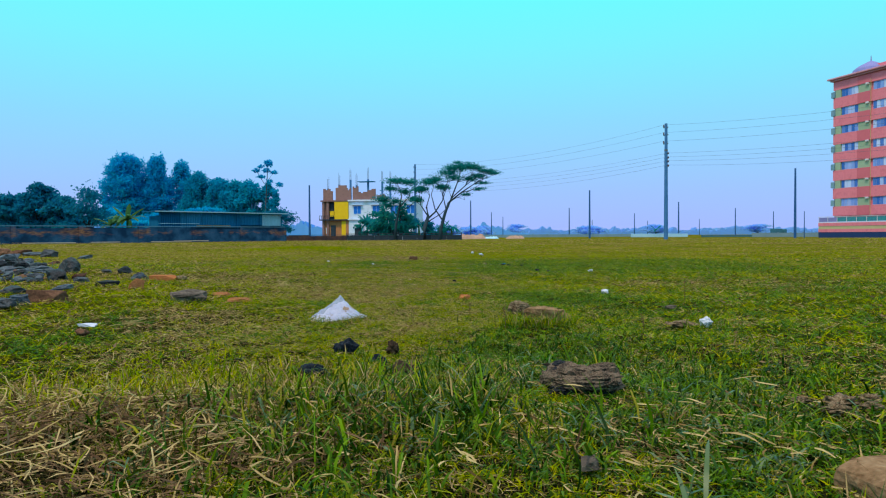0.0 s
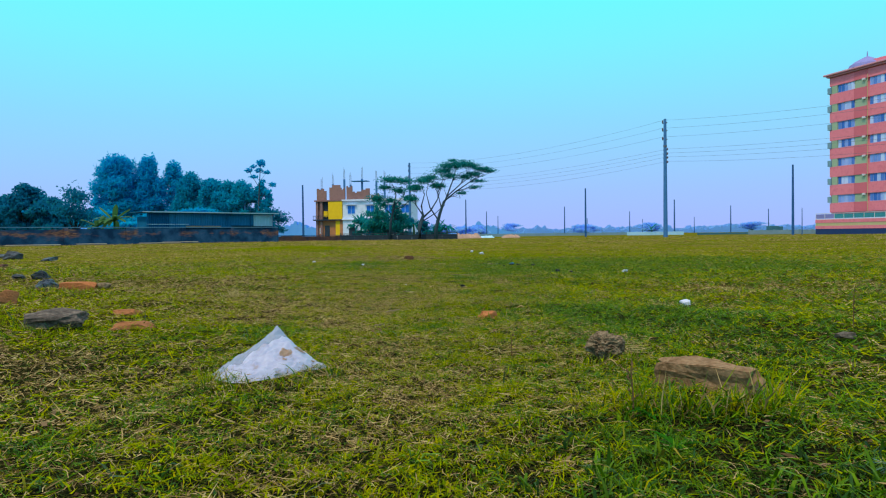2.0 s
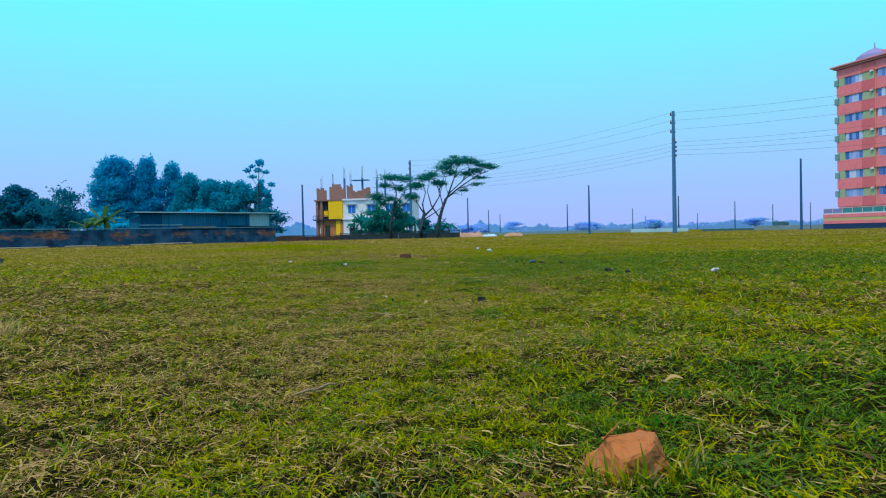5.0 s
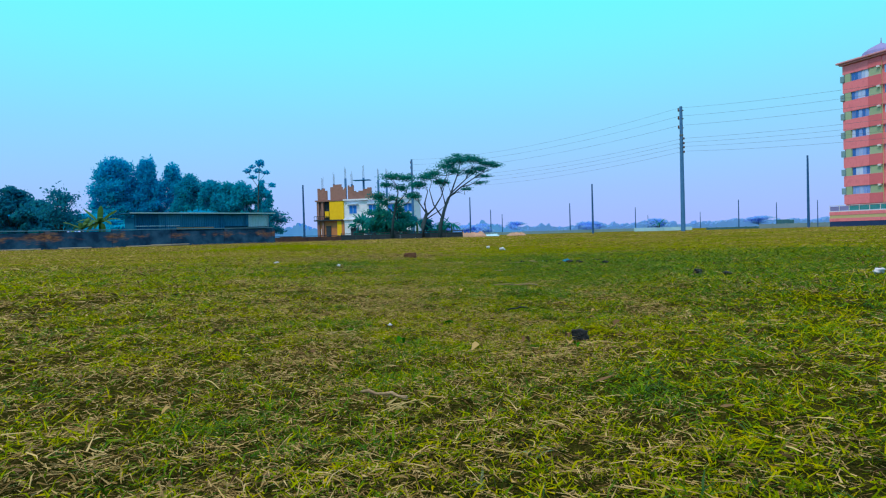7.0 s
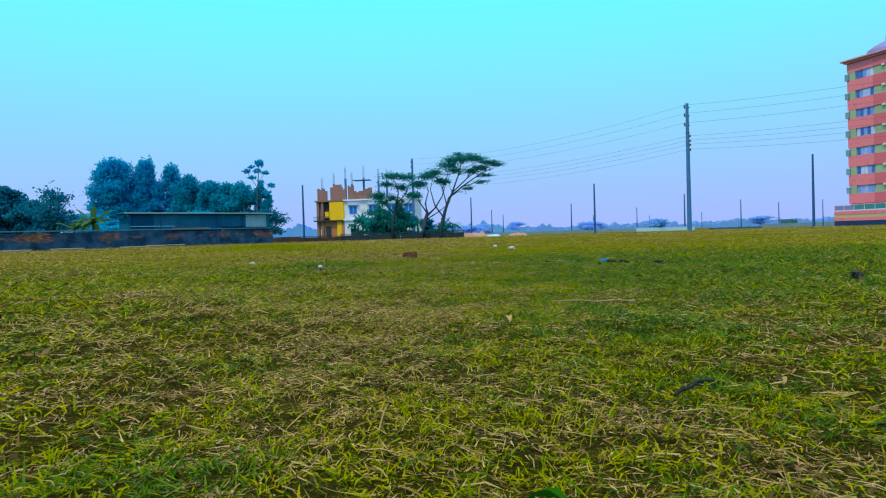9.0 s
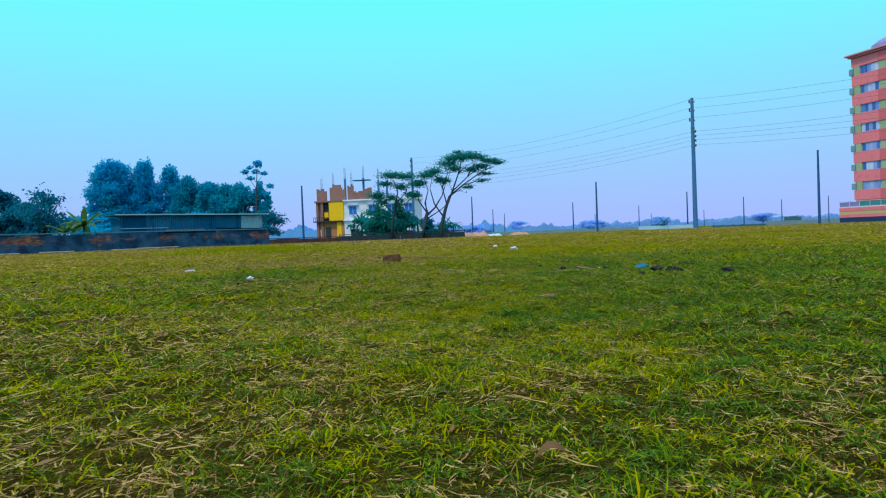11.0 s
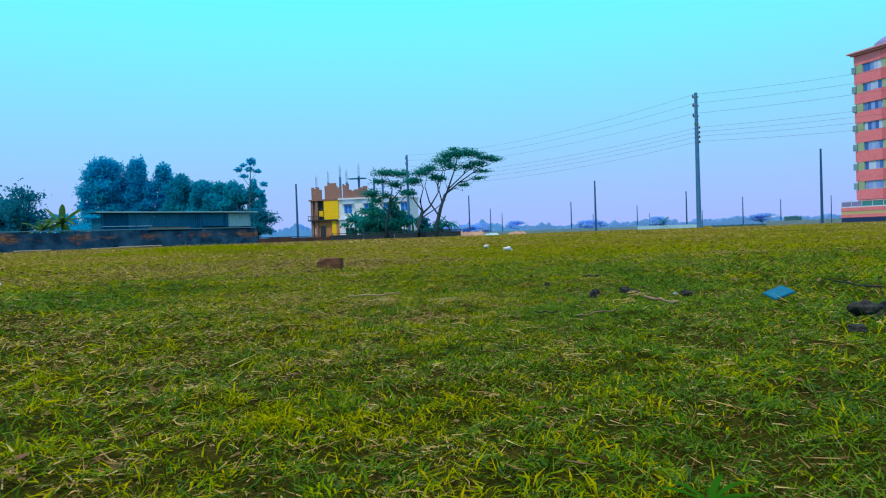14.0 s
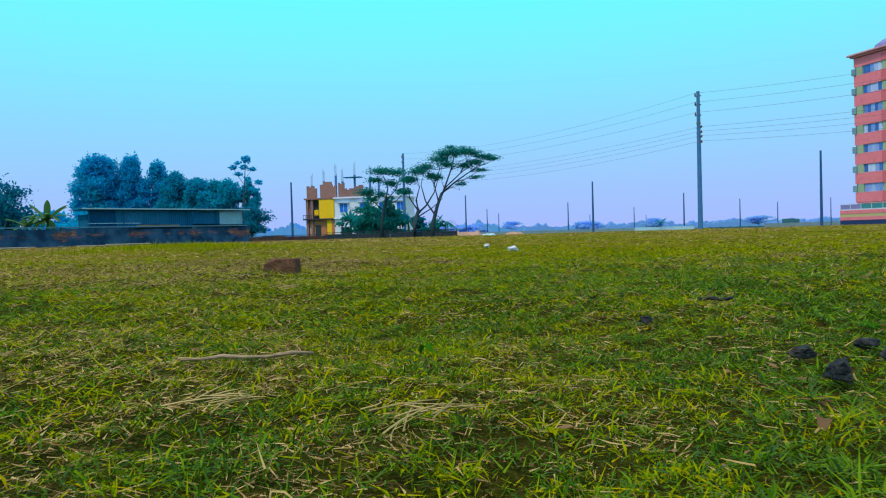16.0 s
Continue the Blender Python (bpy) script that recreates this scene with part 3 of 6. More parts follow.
def damp(x, y):
    """Share of dark lush green among the living grass, 0 to 1."""
    d = 0.25 + 0.2 * smooth_step(6.5, 8, y) + 0.28 * smooth_step(1.0, 1.45, x) * (1 - smooth_step(12, 16, y)) * (1 - 0.25 * np.exp(-((y - 5.5) / 1.6) ** 2)) + 0.18 * waves(x, y, 0.8, 71) + 0.25 * waves(x, y, 0.2, 72) + 0.1 * waves(x, y, 4.0, 73) - 0.12 * (1 - smooth_step(-0.1, 1.1, x)) * (1 - smooth_step(3, 6, y)) - 0.34 * smooth_step(9.5, 15, y)
    return np.clip(d + 0.6 * patches(x, y, DAMP), 0.03, 0.92)


TURF, DEAD = "short yellow-green field grass growing in an uneven mat", "dry straw-coloured dead grass lying in the turf"
LUSH = "lush darker green grass in patches"


def tuft(x, y):
    return np.exp(-(((x - 0.65) / 0.4) ** 2 + ((y - 0.36) / 0.2) ** 2))


def gaps(x, y):
    """True where the mat is opened to the soil, which is blackened for shade between blades."""
    return waves(x, y, 0.045, 35) + 0.8 * waves(x, y, 0.13, 38) + 0.4 * waves(x, y, 0.5, 36) + 1.1 * np.exp(-(((x - 0.55) / 0.22) ** 2 + ((y - 0.2) / 0.25) ** 2)) + 0.45 * (1 - smooth_step(0.6, 1.2, y)) > 1.65


def turf(half, hole, y0, y1, per, k, clumped=0, curled=0, deep=1.0):
    """A mat of leaf slivers; per: slivers to a square metre, k: their size, clumped and curled: bent blades and straws to a square metre, deep: depth of the mat."""
    area = 2 * (half - hole) * (y1 - y0)

    def strew(n):
        y = rng.uniform(y0, y1, n)
        return way_x(y) + rng.uniform(hole, half, n) * rng.choice((-1, 1), n), y

    def sort(x, y, open_share):
        dry, wet, n = dryness(x, y), damp(x, y), len(x)
        if k > 0.8:
            dry, wet = np.clip(0.5 + 2 * (dry - 0.47), 0.06, 0.92), np.clip(0.5 + 2 * (wet - 0.5), 0.03, 0.95)
        kind = np.where(rng.uniform(0, 1, n) < dry, 0, np.where(rng.uniform(0, 1, n) < wet, 2, 1))
        kind[gaps(x, y) & (rng.uniform(0, 1, n) < open_share * (1 if k < 0.8 else 0.4) * (1 - 0.75 * smooth_step(3.2, 5, y)))] = 9
        return kind

    def mound(x, y):
        return deep * (1 - 0.25 * smooth_step(4, 6, y)) * np.clip(0.65 + 0.55 * waves(x, y, 0.11, 33) + 0.35 * waves(x, y, 0.04, 34), 0.05, 1.8)

    x, y = strew(int(area * per))
    kind, bump = sort(x, y, 0.85), mound(x, y)
    for code, name, key, label in ((1, "grass", "grass", TURF), (2, "grass", "lush", LUSH)):
        q = kind == code
        m = q.sum()
        scraps(name, x[q], y[q], rng.uniform(0.1, 1, m) * 0.013 * bump[q] * k, k * (0.026 if code == 1 else 0.03) * rng.lognormal(0, 0.4, m), k * (0.0036 - 0.0004 * smooth_step(6, 7.5, y[q])) * rng.uniform(0.6, 1.5, m), rng.uniform(-0.25, 0.7, m), rng.uniform(-0.9, 0.9, m), M[key], label, "grass", rng)
    q = kind == 0
    m = q.sum()
    scraps("straw", x[q], y[q], rng.uniform(0.1, 1, m) * 0.016 * bump[q] * k, k * 0.022 * rng.lognormal(0, 0.45, m), k * 0.0028 * rng.uniform(0.6, 1.6, m), rng.normal(0.06, 0.25, m), rng.uniform(-0.9, 0.9, m), M["straw"], DEAD, "straw", rng)
    q = rng.uniform(0, 1, len(x)) < 0.01
    m = q.sum()
    scraps("dead_leaf", x[q], y[q], rng.uniform(0.004, 0.02, m) * k, k * 0.024 * rng.lognormal(0, 0.4, m), k * 0.009 * rng.uniform(0.6, 1.5, m), rng.uniform(-0.2, 0.5, m), rng.uniform(-0.7, 0.7, m), M["dead"], "curled brown dead leaf flakes in the turf", "leaf litter", rng, waist=0.45)
    if clumped:
        n = int(area * clumped)
        hx, hy = strew(n // 12 + 1)
        kept = ~gaps(hx, hy)
        hx, hy = hx[kept], hy[kept]
        lush_here = rng.uniform(0, 1, len(hx)) < damp(hx, hy)
        core = rng.randint(0, len(hx), n)
        core = core[rng.uniform(0, 1, n) > 0.75 * dryness(hx, hy)[core]]
        n = len(core)
        off = rng.normal(0, 0.006, (2, n))
        bx, by, rich = hx[core] + off[0], hy[core] + off[1], lush_here[core]
        size, high = rng.lognormal(0, 0.32, len(hx))[core], 1 + 0.9 * tuft(bx, by)
        for code, key, label in ((False, "grass", TURF), (True, "lush", LUSH)):
            q = rich == code
            m = q.sum()
            blades("grass", bx[q], by[q], np.clip(0.0135 * size[q] * high[q] * rng.uniform(0.6, 1.3, m), 0.007, 0.06), 0.0016 * rng.uniform(0.6, 1.6, m), rng.uniform(0.5, 1.75, m) / np.sqrt(high[q]), M[key], label, "grass", rng, lift=0.003 * mound(bx[q], by[q]), turn=np.arctan2(off[1], off[0])[q] + rng.normal(0, 0.6, m))
    if curled:
        x, y = strew(int(area * curled))
        q = rng.uniform(0, 1, len(x)) < (0.12 + dryness(x, y)) * (1 - 0.45 * smooth_step(6, 7.5, y))
        x, y = x[q], y[q]
        pale = rng.uniform(0, 1, len(x)) < 0.09
        for q, key in ((pale, "straw_pale"), (~pale, "straw")):
            m = q.sum()
            strands("straw", x[q], y[q], rng.uniform(0.5, 1, m) * 0.017 * mound(x[q], y[q]) * k, np.clip(0.016 * rng.lognormal(0, 0.5, m), 0.006, 0.06), 0.0008 * rng.uniform(0.5, 1.6, m), rng.normal(0, 0.8, m), M[key], DEAD, "straw", rng)


turf(0.3, 0.0, -0.1, 10.9, 56000, 0.39, 33000, 13000, 2.4)
turf(0.6, 0.3, 0.0, 11.0, 31000, 0.53, 16000, 6000, 2.0)
turf(0.6, 0.0, 10.85, 12.6, 22000, 0.66, 6000, 2000, 1.5)
turf(1.0, 0.6, 0.1, 12.4, 20000, 0.7, 6000, 1800, 1.5)
turf(1.6, 1.0, 0.4, 14.5, 11500, 0.9, 1000, 400, 1.1)
turf(2.6, 1.6, 1.2, 16.0, 6500, 1.12, deep=0.9)
turf(4.6, 2.6, 2.4, 17.0, 3000, 1.4, deep=0.8)
turf(1.0, 0.0, 12.3, 17.0, 9000, 0.95, deep=0.9)
turf(2.2, 1.0, 13.6, 17.0, 5500, 1.2, deep=0.8)
# larger arching blades and straws, tuft by tuft, along the way
for half, hole, y1, tufts, each in ((0.62, 0.0, 4.6, 1500, 7), (1.1, 0.62, 4.6, 500, 5)):
    hy = -0.1 + (y1 + 0.1) * rng.uniform(0, 1, tufts) ** 1.15
    hx = way_x(hy) + rng.uniform(hole, half, tufts) * rng.choice((-1, 1), tufts)
    dead, wet = rng.uniform(0, 1, tufts) < dryness(hx, hy) * 1.1, rng.uniform(0, 1, tufts) < 0.15 + damp(hx, hy)
    kinds = np.where(dead, 0, np.where(rng.uniform(0, 1, tufts) < 0.06, 3, np.where(wet, 2, 1)))
    for code, key, kind, ln, wd, lab in ((0, "straw", "straw", 0.026, 0.0017, DEAD), (1, "rank", "grass", 0.021, 0.0023, TURF), (2, "lush", "grass", 0.023, 0.0026, LUSH), (3, "sky_sheen", "grass", 0.025, 0.003, "broad blades bent over in the grass, grey-green with sky sheen")):
        core = np.repeat(np.flatnonzero(kinds == code), each)
        n = len(core)
        size = rng.lognormal(0, 0.25, tufts)[core]
        arching(kind, hx[core] + rng.normal(0, 0.011, n), hy[core] + rng.normal(0, 0.011, n), np.clip(ln * size * rng.lognormal(0, 0.3, n), 0.008, 0.06), wd * rng.uniform(0.6, 1.5, n), rng.normal(0.9 if code == 0 else 0.6, 0.3, n), rng.uniform(0.3, 2.0, n), M[key], lab, kind, rng)
# a rank ridge of taller grass, green with bleached blades among it, and lush low grass round the log
RIDGE, BLEACHED, GREY = "rank taller yellow-green grass on a low ridge", "bleached long dead blades standing in a rank tuft", "broad blades bent over in the grass, grey-green with sky sheen"
# the deep blades carry the tuft's inner shade in their colour
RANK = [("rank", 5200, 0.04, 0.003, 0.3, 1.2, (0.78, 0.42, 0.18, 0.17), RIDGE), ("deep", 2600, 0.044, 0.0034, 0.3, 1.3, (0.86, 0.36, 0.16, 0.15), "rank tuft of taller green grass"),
        ("straw", 3000, 0.044, 0.0022, 0.5, 1.4, (0.66, 0.44, 0.2, 0.16), BLEACHED), ("dead", 2600, 0.036, 0.0024, 0.6, 1.4, (0.7, 0.4, 0.22, 0.18), "withered brown blades in a rank tuft"), ("sky_sheen", 500, 0.05, 0.004, 0.6, 1.4, (0.86, 0.36, 0.2, 0.16), GREY),
        ("grass", 3600, 0.03, 0.0026, 0.3, 1.1, (0.4, 0.65, 0.2, 0.16), RIDGE), ("straw", 2200, 0.034, 0.0022, 0.4, 1.3, (0.36, 0.55, 0.2, 0.18), BLEACHED),
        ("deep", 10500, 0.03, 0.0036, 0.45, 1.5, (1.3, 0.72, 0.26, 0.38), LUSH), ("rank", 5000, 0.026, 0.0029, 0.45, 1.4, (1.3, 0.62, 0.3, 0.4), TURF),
        ("sky_sheen", 1000, 0.034, 0.0038, 0.6, 1.5, (1.3, 0.55, 0.28, 0.36), GREY), ("straw", 1500, 0.034, 0.002, 0.7, 1.4, (1.25, 0.5, 0.3, 0.32), BLEACHED)]
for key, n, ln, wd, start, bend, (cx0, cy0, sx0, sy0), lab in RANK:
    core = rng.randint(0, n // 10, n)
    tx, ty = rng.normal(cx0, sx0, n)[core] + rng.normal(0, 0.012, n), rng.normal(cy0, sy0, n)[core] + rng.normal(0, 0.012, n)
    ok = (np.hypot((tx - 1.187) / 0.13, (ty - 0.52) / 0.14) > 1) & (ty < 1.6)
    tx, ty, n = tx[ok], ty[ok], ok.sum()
    kind = "grass" if key in ("rank", "deep", "sky_sheen", "grass") else "straw"
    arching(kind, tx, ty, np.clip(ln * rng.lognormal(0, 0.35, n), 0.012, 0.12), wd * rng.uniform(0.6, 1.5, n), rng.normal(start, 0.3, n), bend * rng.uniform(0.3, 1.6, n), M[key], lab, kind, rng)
# a tangle of long dead straws on the near slope of the ridge
for key, n, ln, (cx0, cy0, sx0, sy0) in (("straw", 700, 0.055, (0.52, 0.24, 0.16, 0.16)), ("dead", 1100, 0.05, (0.52, 0.24, 0.17, 0.17)), ("straw_pale", 60, 0.06, (0.54, 0.22, 0.15, 0.15)), ("straw", 500, 0.04, (1.15, 0.3, 0.3, 0.2)), ("straw_pale", 60, 0.045, (1.1, 0.25, 0.3, 0.2))):
    tx, ty = rng.normal(cx0, sx0, n), rng.normal(cy0, sy0, n)
    strands("straw", tx, ty, rng.uniform(0.006, 0.03, n), np.clip(ln * rng.lognormal(0, 0.4, n), 0.015, 0.14), 0.0016 * rng.uniform(0.6, 1.6, n), rng.normal(0, 0.5, n), M[key], "bleached tangle of long dead grass", "straw", rng, k=6)


def far_turf(n, y0, y1, k):
    y = y0 + (y1 - y0) * rng.uniform(0, 1, n) ** 1.15
    x = 0.9 + rng.uniform(-1, 1, n) * (0.75 * y + 1)
    ok = (np.abs(x - way_x(y)) > 4.5) | (y > 17)
    x, y = x[ok], y[ok]
    n = len(x)
    dry = np.clip(0.5 + 2.2 * (dryness(x, y) - 0.42 + 0.25 * waves(x / 3, y, 3.5, 43) + 0.12 * waves(x / 2, y, 1.2, 44)), 0.06, 0.94)
    kind = np.where(rng.uniform(0, 1, n) < dry, 0, np.where(rng.uniform(0, 1, n) < damp(x, y), 2, 1))
    for code, name, key in ((0, "straw", "straw"), (1, "grass", "grass"), (2, "grass", "lush")):
        q = kind == code
        m = q.sum()
        scraps(name, x[q], y[q], rng.uniform(0.0, 0.02, m) * k, 0.03 * k * rng.lognormal(0, 0.4, m), 0.006 * k * rng.uniform(0.6, 1.5, m), rng.uniform(-0.1, 0.4, m), rng.uniform(-0.9, 0.9, m), M[key], "field grass further off in rough green and straw patches", "grass", rng)


far_turf(160000, 5, 34, 1.5)
far_turf(90000, 30, 95, 3.0)
# a rank green hump ahead
hx, hy = rng.normal(-3.6, 1.1, 5000), rng.normal(22.4, 0.8, 5000)
blades("grass", hx, hy, 0.085 * rng.lognormal(0, 0.3, 5000), 0.008 * rng.uniform(0.6, 1.5, 5000), rng.uniform(0.1, 0.9, 5000), M["grass"], "taller rank green grass on a low hump", "grass", rng)


# ---- distance: hazy tree lines, low walls, far poles ----
def horizon_line(name, dist, h0, h1, seed, x0, x1, label, mat_name="far_haze"):
    r = np.random.RandomState(seed)
    n = 700
    xs = np.linspace(x0, x1, n)
    top = h0 + (h1 - h0) * np.clip(0.5 + 0.35 * waves(xs, xs * 0, dist * 0.08, seed) + 0.3 * waves(xs, xs * 0, dist * 0.012, seed + 1) + r.uniform(-0.15, 0.15, n), 0.05, 1.3)
    top = top * smooth_step(0, 0.06, (xs - x0) / (x1 - x0)) * smooth_step(0, 0.12, (x1 - xs) / (x1 - x0))
    v, f = [], []
    for i in range(n):
        v += [(xs[i], dist, -3), (xs[i], dist, top[i]), (xs[i], dist + 12, top[i] * 0.9), (xs[i], dist + 12, -3)]
    for i in range(n - 1):
        a, b = 4 * i, 4 * i + 4
        f += [(a, b, b + 1, a + 1), (a + 1, b + 1, b + 2, a + 2), (a + 2, b + 2, b + 3, a + 3)]
    return tagged(raw(name, v, f, M[mat_name]), label, "tree line", kind="structure")


# the haze over these lines is in their colour
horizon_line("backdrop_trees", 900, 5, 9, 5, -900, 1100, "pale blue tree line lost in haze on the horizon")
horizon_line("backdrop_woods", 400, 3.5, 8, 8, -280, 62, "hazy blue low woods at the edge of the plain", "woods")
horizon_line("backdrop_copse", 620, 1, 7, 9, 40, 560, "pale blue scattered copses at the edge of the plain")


def leaves(n, clumps, size, rng, flat=0.0, ragged=0.12):
    """Small rhombic leaves scattered through uneven clumps (centre, radii)."""
    vol = np.array([c[1][0] * c[1][1] * c[1][2] for c in clumps]) ** 0.7
    pick = rng.choice(len(clumps), n, p=vol / vol.sum())
    cen, rad = np.array([c[0] for c in clumps], float)[pick], np.array([c[1] for c in clumps], float)[pick]
    d = rng.normal(size=(n, 3))
    d /= np.linalg.norm(d, axis=1)[:, None]
    p = cen + d * rad * (rng.uniform(0.25, 1, n) ** 0.6 * np.minimum(rng.lognormal(0, ragged, n), 1.7))[:, None]
    a, b = rng.normal(size=(n, 3)), rng.normal(size=(n, 3))
    a[:, 2] *= 1 - flat
    b[:, 2] *= 1 - flat
    a /= np.linalg.norm(a, axis=1)[:, None]
    b -= (b * a).sum(1)[:, None] * a
    b /= np.linalg.norm(b, axis=1)[:, None]
    s = size * rng.uniform(0.5, 1.3, n)[:, None]
    v = np.stack([p - a * s, p - b * s * 0.5, p + a * s, p + b * s * 0.5], 1).reshape(-1, 3)
    return v.tolist(), np.arange(n * 4).reshape(-1, 4).tolist()


def tree(name, label, at, trunk, limbs, clumps, n, size, leaf, seed, flat=0.0, ragged=0.12, bark=None):
    """trunk and limbs: lists of (points, first radius, last radius) about the foot; clumps: (centre, radii)."""
    r = np.random.RandomState(seed)
    x, y = at
    ob = thing(name, label, "tree", pose(x, y, ground_z(x, y)))
    bm = bmesh.new()
    knots = [Vector(q) for pts, r0, r1 in limbs for q in pts[1:]]
    for c, rad in clumps if flat else ():
        for e in range(3):
            tip = Vector(c) + Vector((r.uniform(-0.8, 0.8) * rad[0], r.uniform(-0.6, 0.6) * rad[1], r.uniform(-0.3, 0.5) * rad[2]))
            low = [q for q in knots if q.z < tip.z] or knots
            q = sorted(low, key=lambda v: (v - tip).length)[min(e, len(low) - 1)]
            if (q - tip).length > 1.8:
                continue
            tube([q, q.lerp(tip, 0.5) + Vector((r.uniform(-0.15, 0.15), 0, r.uniform(-0.2, 0.05))), tip], [0.035, 0.022, 0.01], 4, bm)
    for pts, r0, r1 in [trunk] + limbs:
        k = len(pts)
        tube(pts, [r0 + (r1 - r0) * i / (k - 1) for i in range(k)], 6, bm)
    part("trunk", bm, bark or M["bark"], ob, smooth=True)
    v, f = leaves(n, clumps, size, r, flat, ragged)
    if leaf in (M["leaf_far"], M["leaf_mid"]) and not flat:
        for c, rad in clumps:
            bm = bmesh.new()
            bmesh.ops.create_icosphere(bm, subdivisions=2, radius=0.52)
            base = len(v)
            for p in bm.verts:
                q = p.co * (1 + 0.9 * noise.noise(p.co * 3.5 + Vector(c)))
                v.append((c[0] + q.x * rad[0], c[1] + q.y * rad[1], c[2] + q.z * rad[2]))
            f += [[base + p.index for p in face.verts] for face in bm.faces]
            bm.free()
    raw("crown", v, f, leaf, ob)
    return ob


def auto_tree(name, label, at, h, width, leaf, seed, n=2500, size=0.35, low=0.3, lumps=14, lean=0.0, full=1.0, bark=None, ragged=0.12):
    """A tree of full habit: limbs reach into clumps spread through an oval."""
    r = np.random.RandomState(seed)
    clumps, limbs = [], []
    fork = (lean * 0.4, 0, h * low)
    for i in range(lumps):
        a, u = r.uniform(0, 6.28), r.uniform(0, 1)
        zz = h * (low + 0.08 + (0.86 - low) * u)
        rr = width / 2 * math.sqrt(max(0.05, 1 - (2 * u - 0.9) ** 2 * 0.8)) * r.uniform(0.25, 0.8)
        c = (lean * u + rr * math.cos(a), rr * math.sin(a), zz)
        clumps.append((c, (full * width * r.uniform(0.17, 0.3), full * width * r.uniform(0.17, 0.3), full * h * r.uniform(0.07, 0.15))))
        limbs.append(([fork, (c[0] * 0.5, c[1] * 0.5, (fork[2] + c[2]) / 2), c], h * 0.012, h * 0.003))
    return tree(name, label, at, ([(0, 0, -0.3), (lean * 0.2, 0, h * low * 0.6), fork, (lean * 0.7, 0, h * 0.75)], h * 0.022, h * 0.006), limbs, clumps, n, size, leaf, seed, ragged=ragged, bark=bark)


# tall hazy trees far behind the shed
TALL = "tall rounded tree standing blue in the haze"
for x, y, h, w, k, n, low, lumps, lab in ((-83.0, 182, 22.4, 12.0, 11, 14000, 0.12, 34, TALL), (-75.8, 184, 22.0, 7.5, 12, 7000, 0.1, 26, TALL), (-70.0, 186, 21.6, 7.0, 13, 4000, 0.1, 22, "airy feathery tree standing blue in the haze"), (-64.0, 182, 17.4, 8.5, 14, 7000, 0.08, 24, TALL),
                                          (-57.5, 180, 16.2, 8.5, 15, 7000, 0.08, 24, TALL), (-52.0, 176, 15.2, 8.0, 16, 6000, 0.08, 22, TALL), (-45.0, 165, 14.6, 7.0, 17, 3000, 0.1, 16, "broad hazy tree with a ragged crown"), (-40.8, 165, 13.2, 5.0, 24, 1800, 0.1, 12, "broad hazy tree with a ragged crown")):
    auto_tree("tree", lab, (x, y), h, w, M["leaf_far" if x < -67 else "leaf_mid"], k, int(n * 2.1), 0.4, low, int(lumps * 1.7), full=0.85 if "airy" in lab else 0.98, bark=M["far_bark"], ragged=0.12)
tree("tree", "slender tall tree with sparse tufts of leaves", (-35.2, 140), ([(0, 0, -0.3), (-0.1, 0, 6), (0.2, 0, 11), (0.5, 0, 15.6)], 0.22, 0.05),
     [([(0.1, 0, 9.0), (1.2, 0, 10.2), (2.8, 0, 11.4)], 0.07, 0.02), ([(0.2, 0, 12), (1.6, 0, 13.8)], 0.05, 0.02), ([(0.2, 0, 11), (-1.0, 0, 12.8), (-2.0, 0, 14.5)], 0.06, 0.02), ([(0.2, 0, 8), (1.3, 0, 9.8)], 0.04, 0.02)],
     [((0.6, 0, 15.9), (1.0, 0.9, 0.75)), ((-1.0, 0, 15.2), (0.7, 0.7, 0.35)), ((-2.0, 0, 14.4), (0.8, 0.7, 0.45)), ((-0.9, 0, 13.1), (0.9, 0.8, 0.4)), ((1.7, 0, 14.0), (1.0, 0.8, 0.4)), ((0.8, 0, 12.1), (0.8, 0.7, 0.4)), ((2.9, 0, 11.5), (0.9, 0.8, 0.5)), ((1.5, 0, 10.1), (0.7, 0.6, 0.5)), ((0.1, 0, 14.4), (0.9, 0.7, 0.5))],
     620, 0.32, M["leaf_far"], 23, 0.3)
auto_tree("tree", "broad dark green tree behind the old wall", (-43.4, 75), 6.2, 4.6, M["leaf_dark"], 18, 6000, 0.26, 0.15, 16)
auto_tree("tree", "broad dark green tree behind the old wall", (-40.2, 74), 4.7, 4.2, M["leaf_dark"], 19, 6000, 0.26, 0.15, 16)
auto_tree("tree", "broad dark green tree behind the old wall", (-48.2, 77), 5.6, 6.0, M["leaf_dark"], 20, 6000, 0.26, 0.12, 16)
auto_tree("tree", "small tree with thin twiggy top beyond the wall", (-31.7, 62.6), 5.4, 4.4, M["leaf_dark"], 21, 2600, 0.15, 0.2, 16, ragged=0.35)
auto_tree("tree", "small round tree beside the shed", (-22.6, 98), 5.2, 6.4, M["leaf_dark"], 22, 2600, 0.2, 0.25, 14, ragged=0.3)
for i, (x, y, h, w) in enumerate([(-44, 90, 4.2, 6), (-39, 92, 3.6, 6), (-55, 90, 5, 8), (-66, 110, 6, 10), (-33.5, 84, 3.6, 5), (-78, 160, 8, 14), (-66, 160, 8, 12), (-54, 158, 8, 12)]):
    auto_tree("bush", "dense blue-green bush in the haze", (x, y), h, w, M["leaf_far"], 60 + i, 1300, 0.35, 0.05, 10)

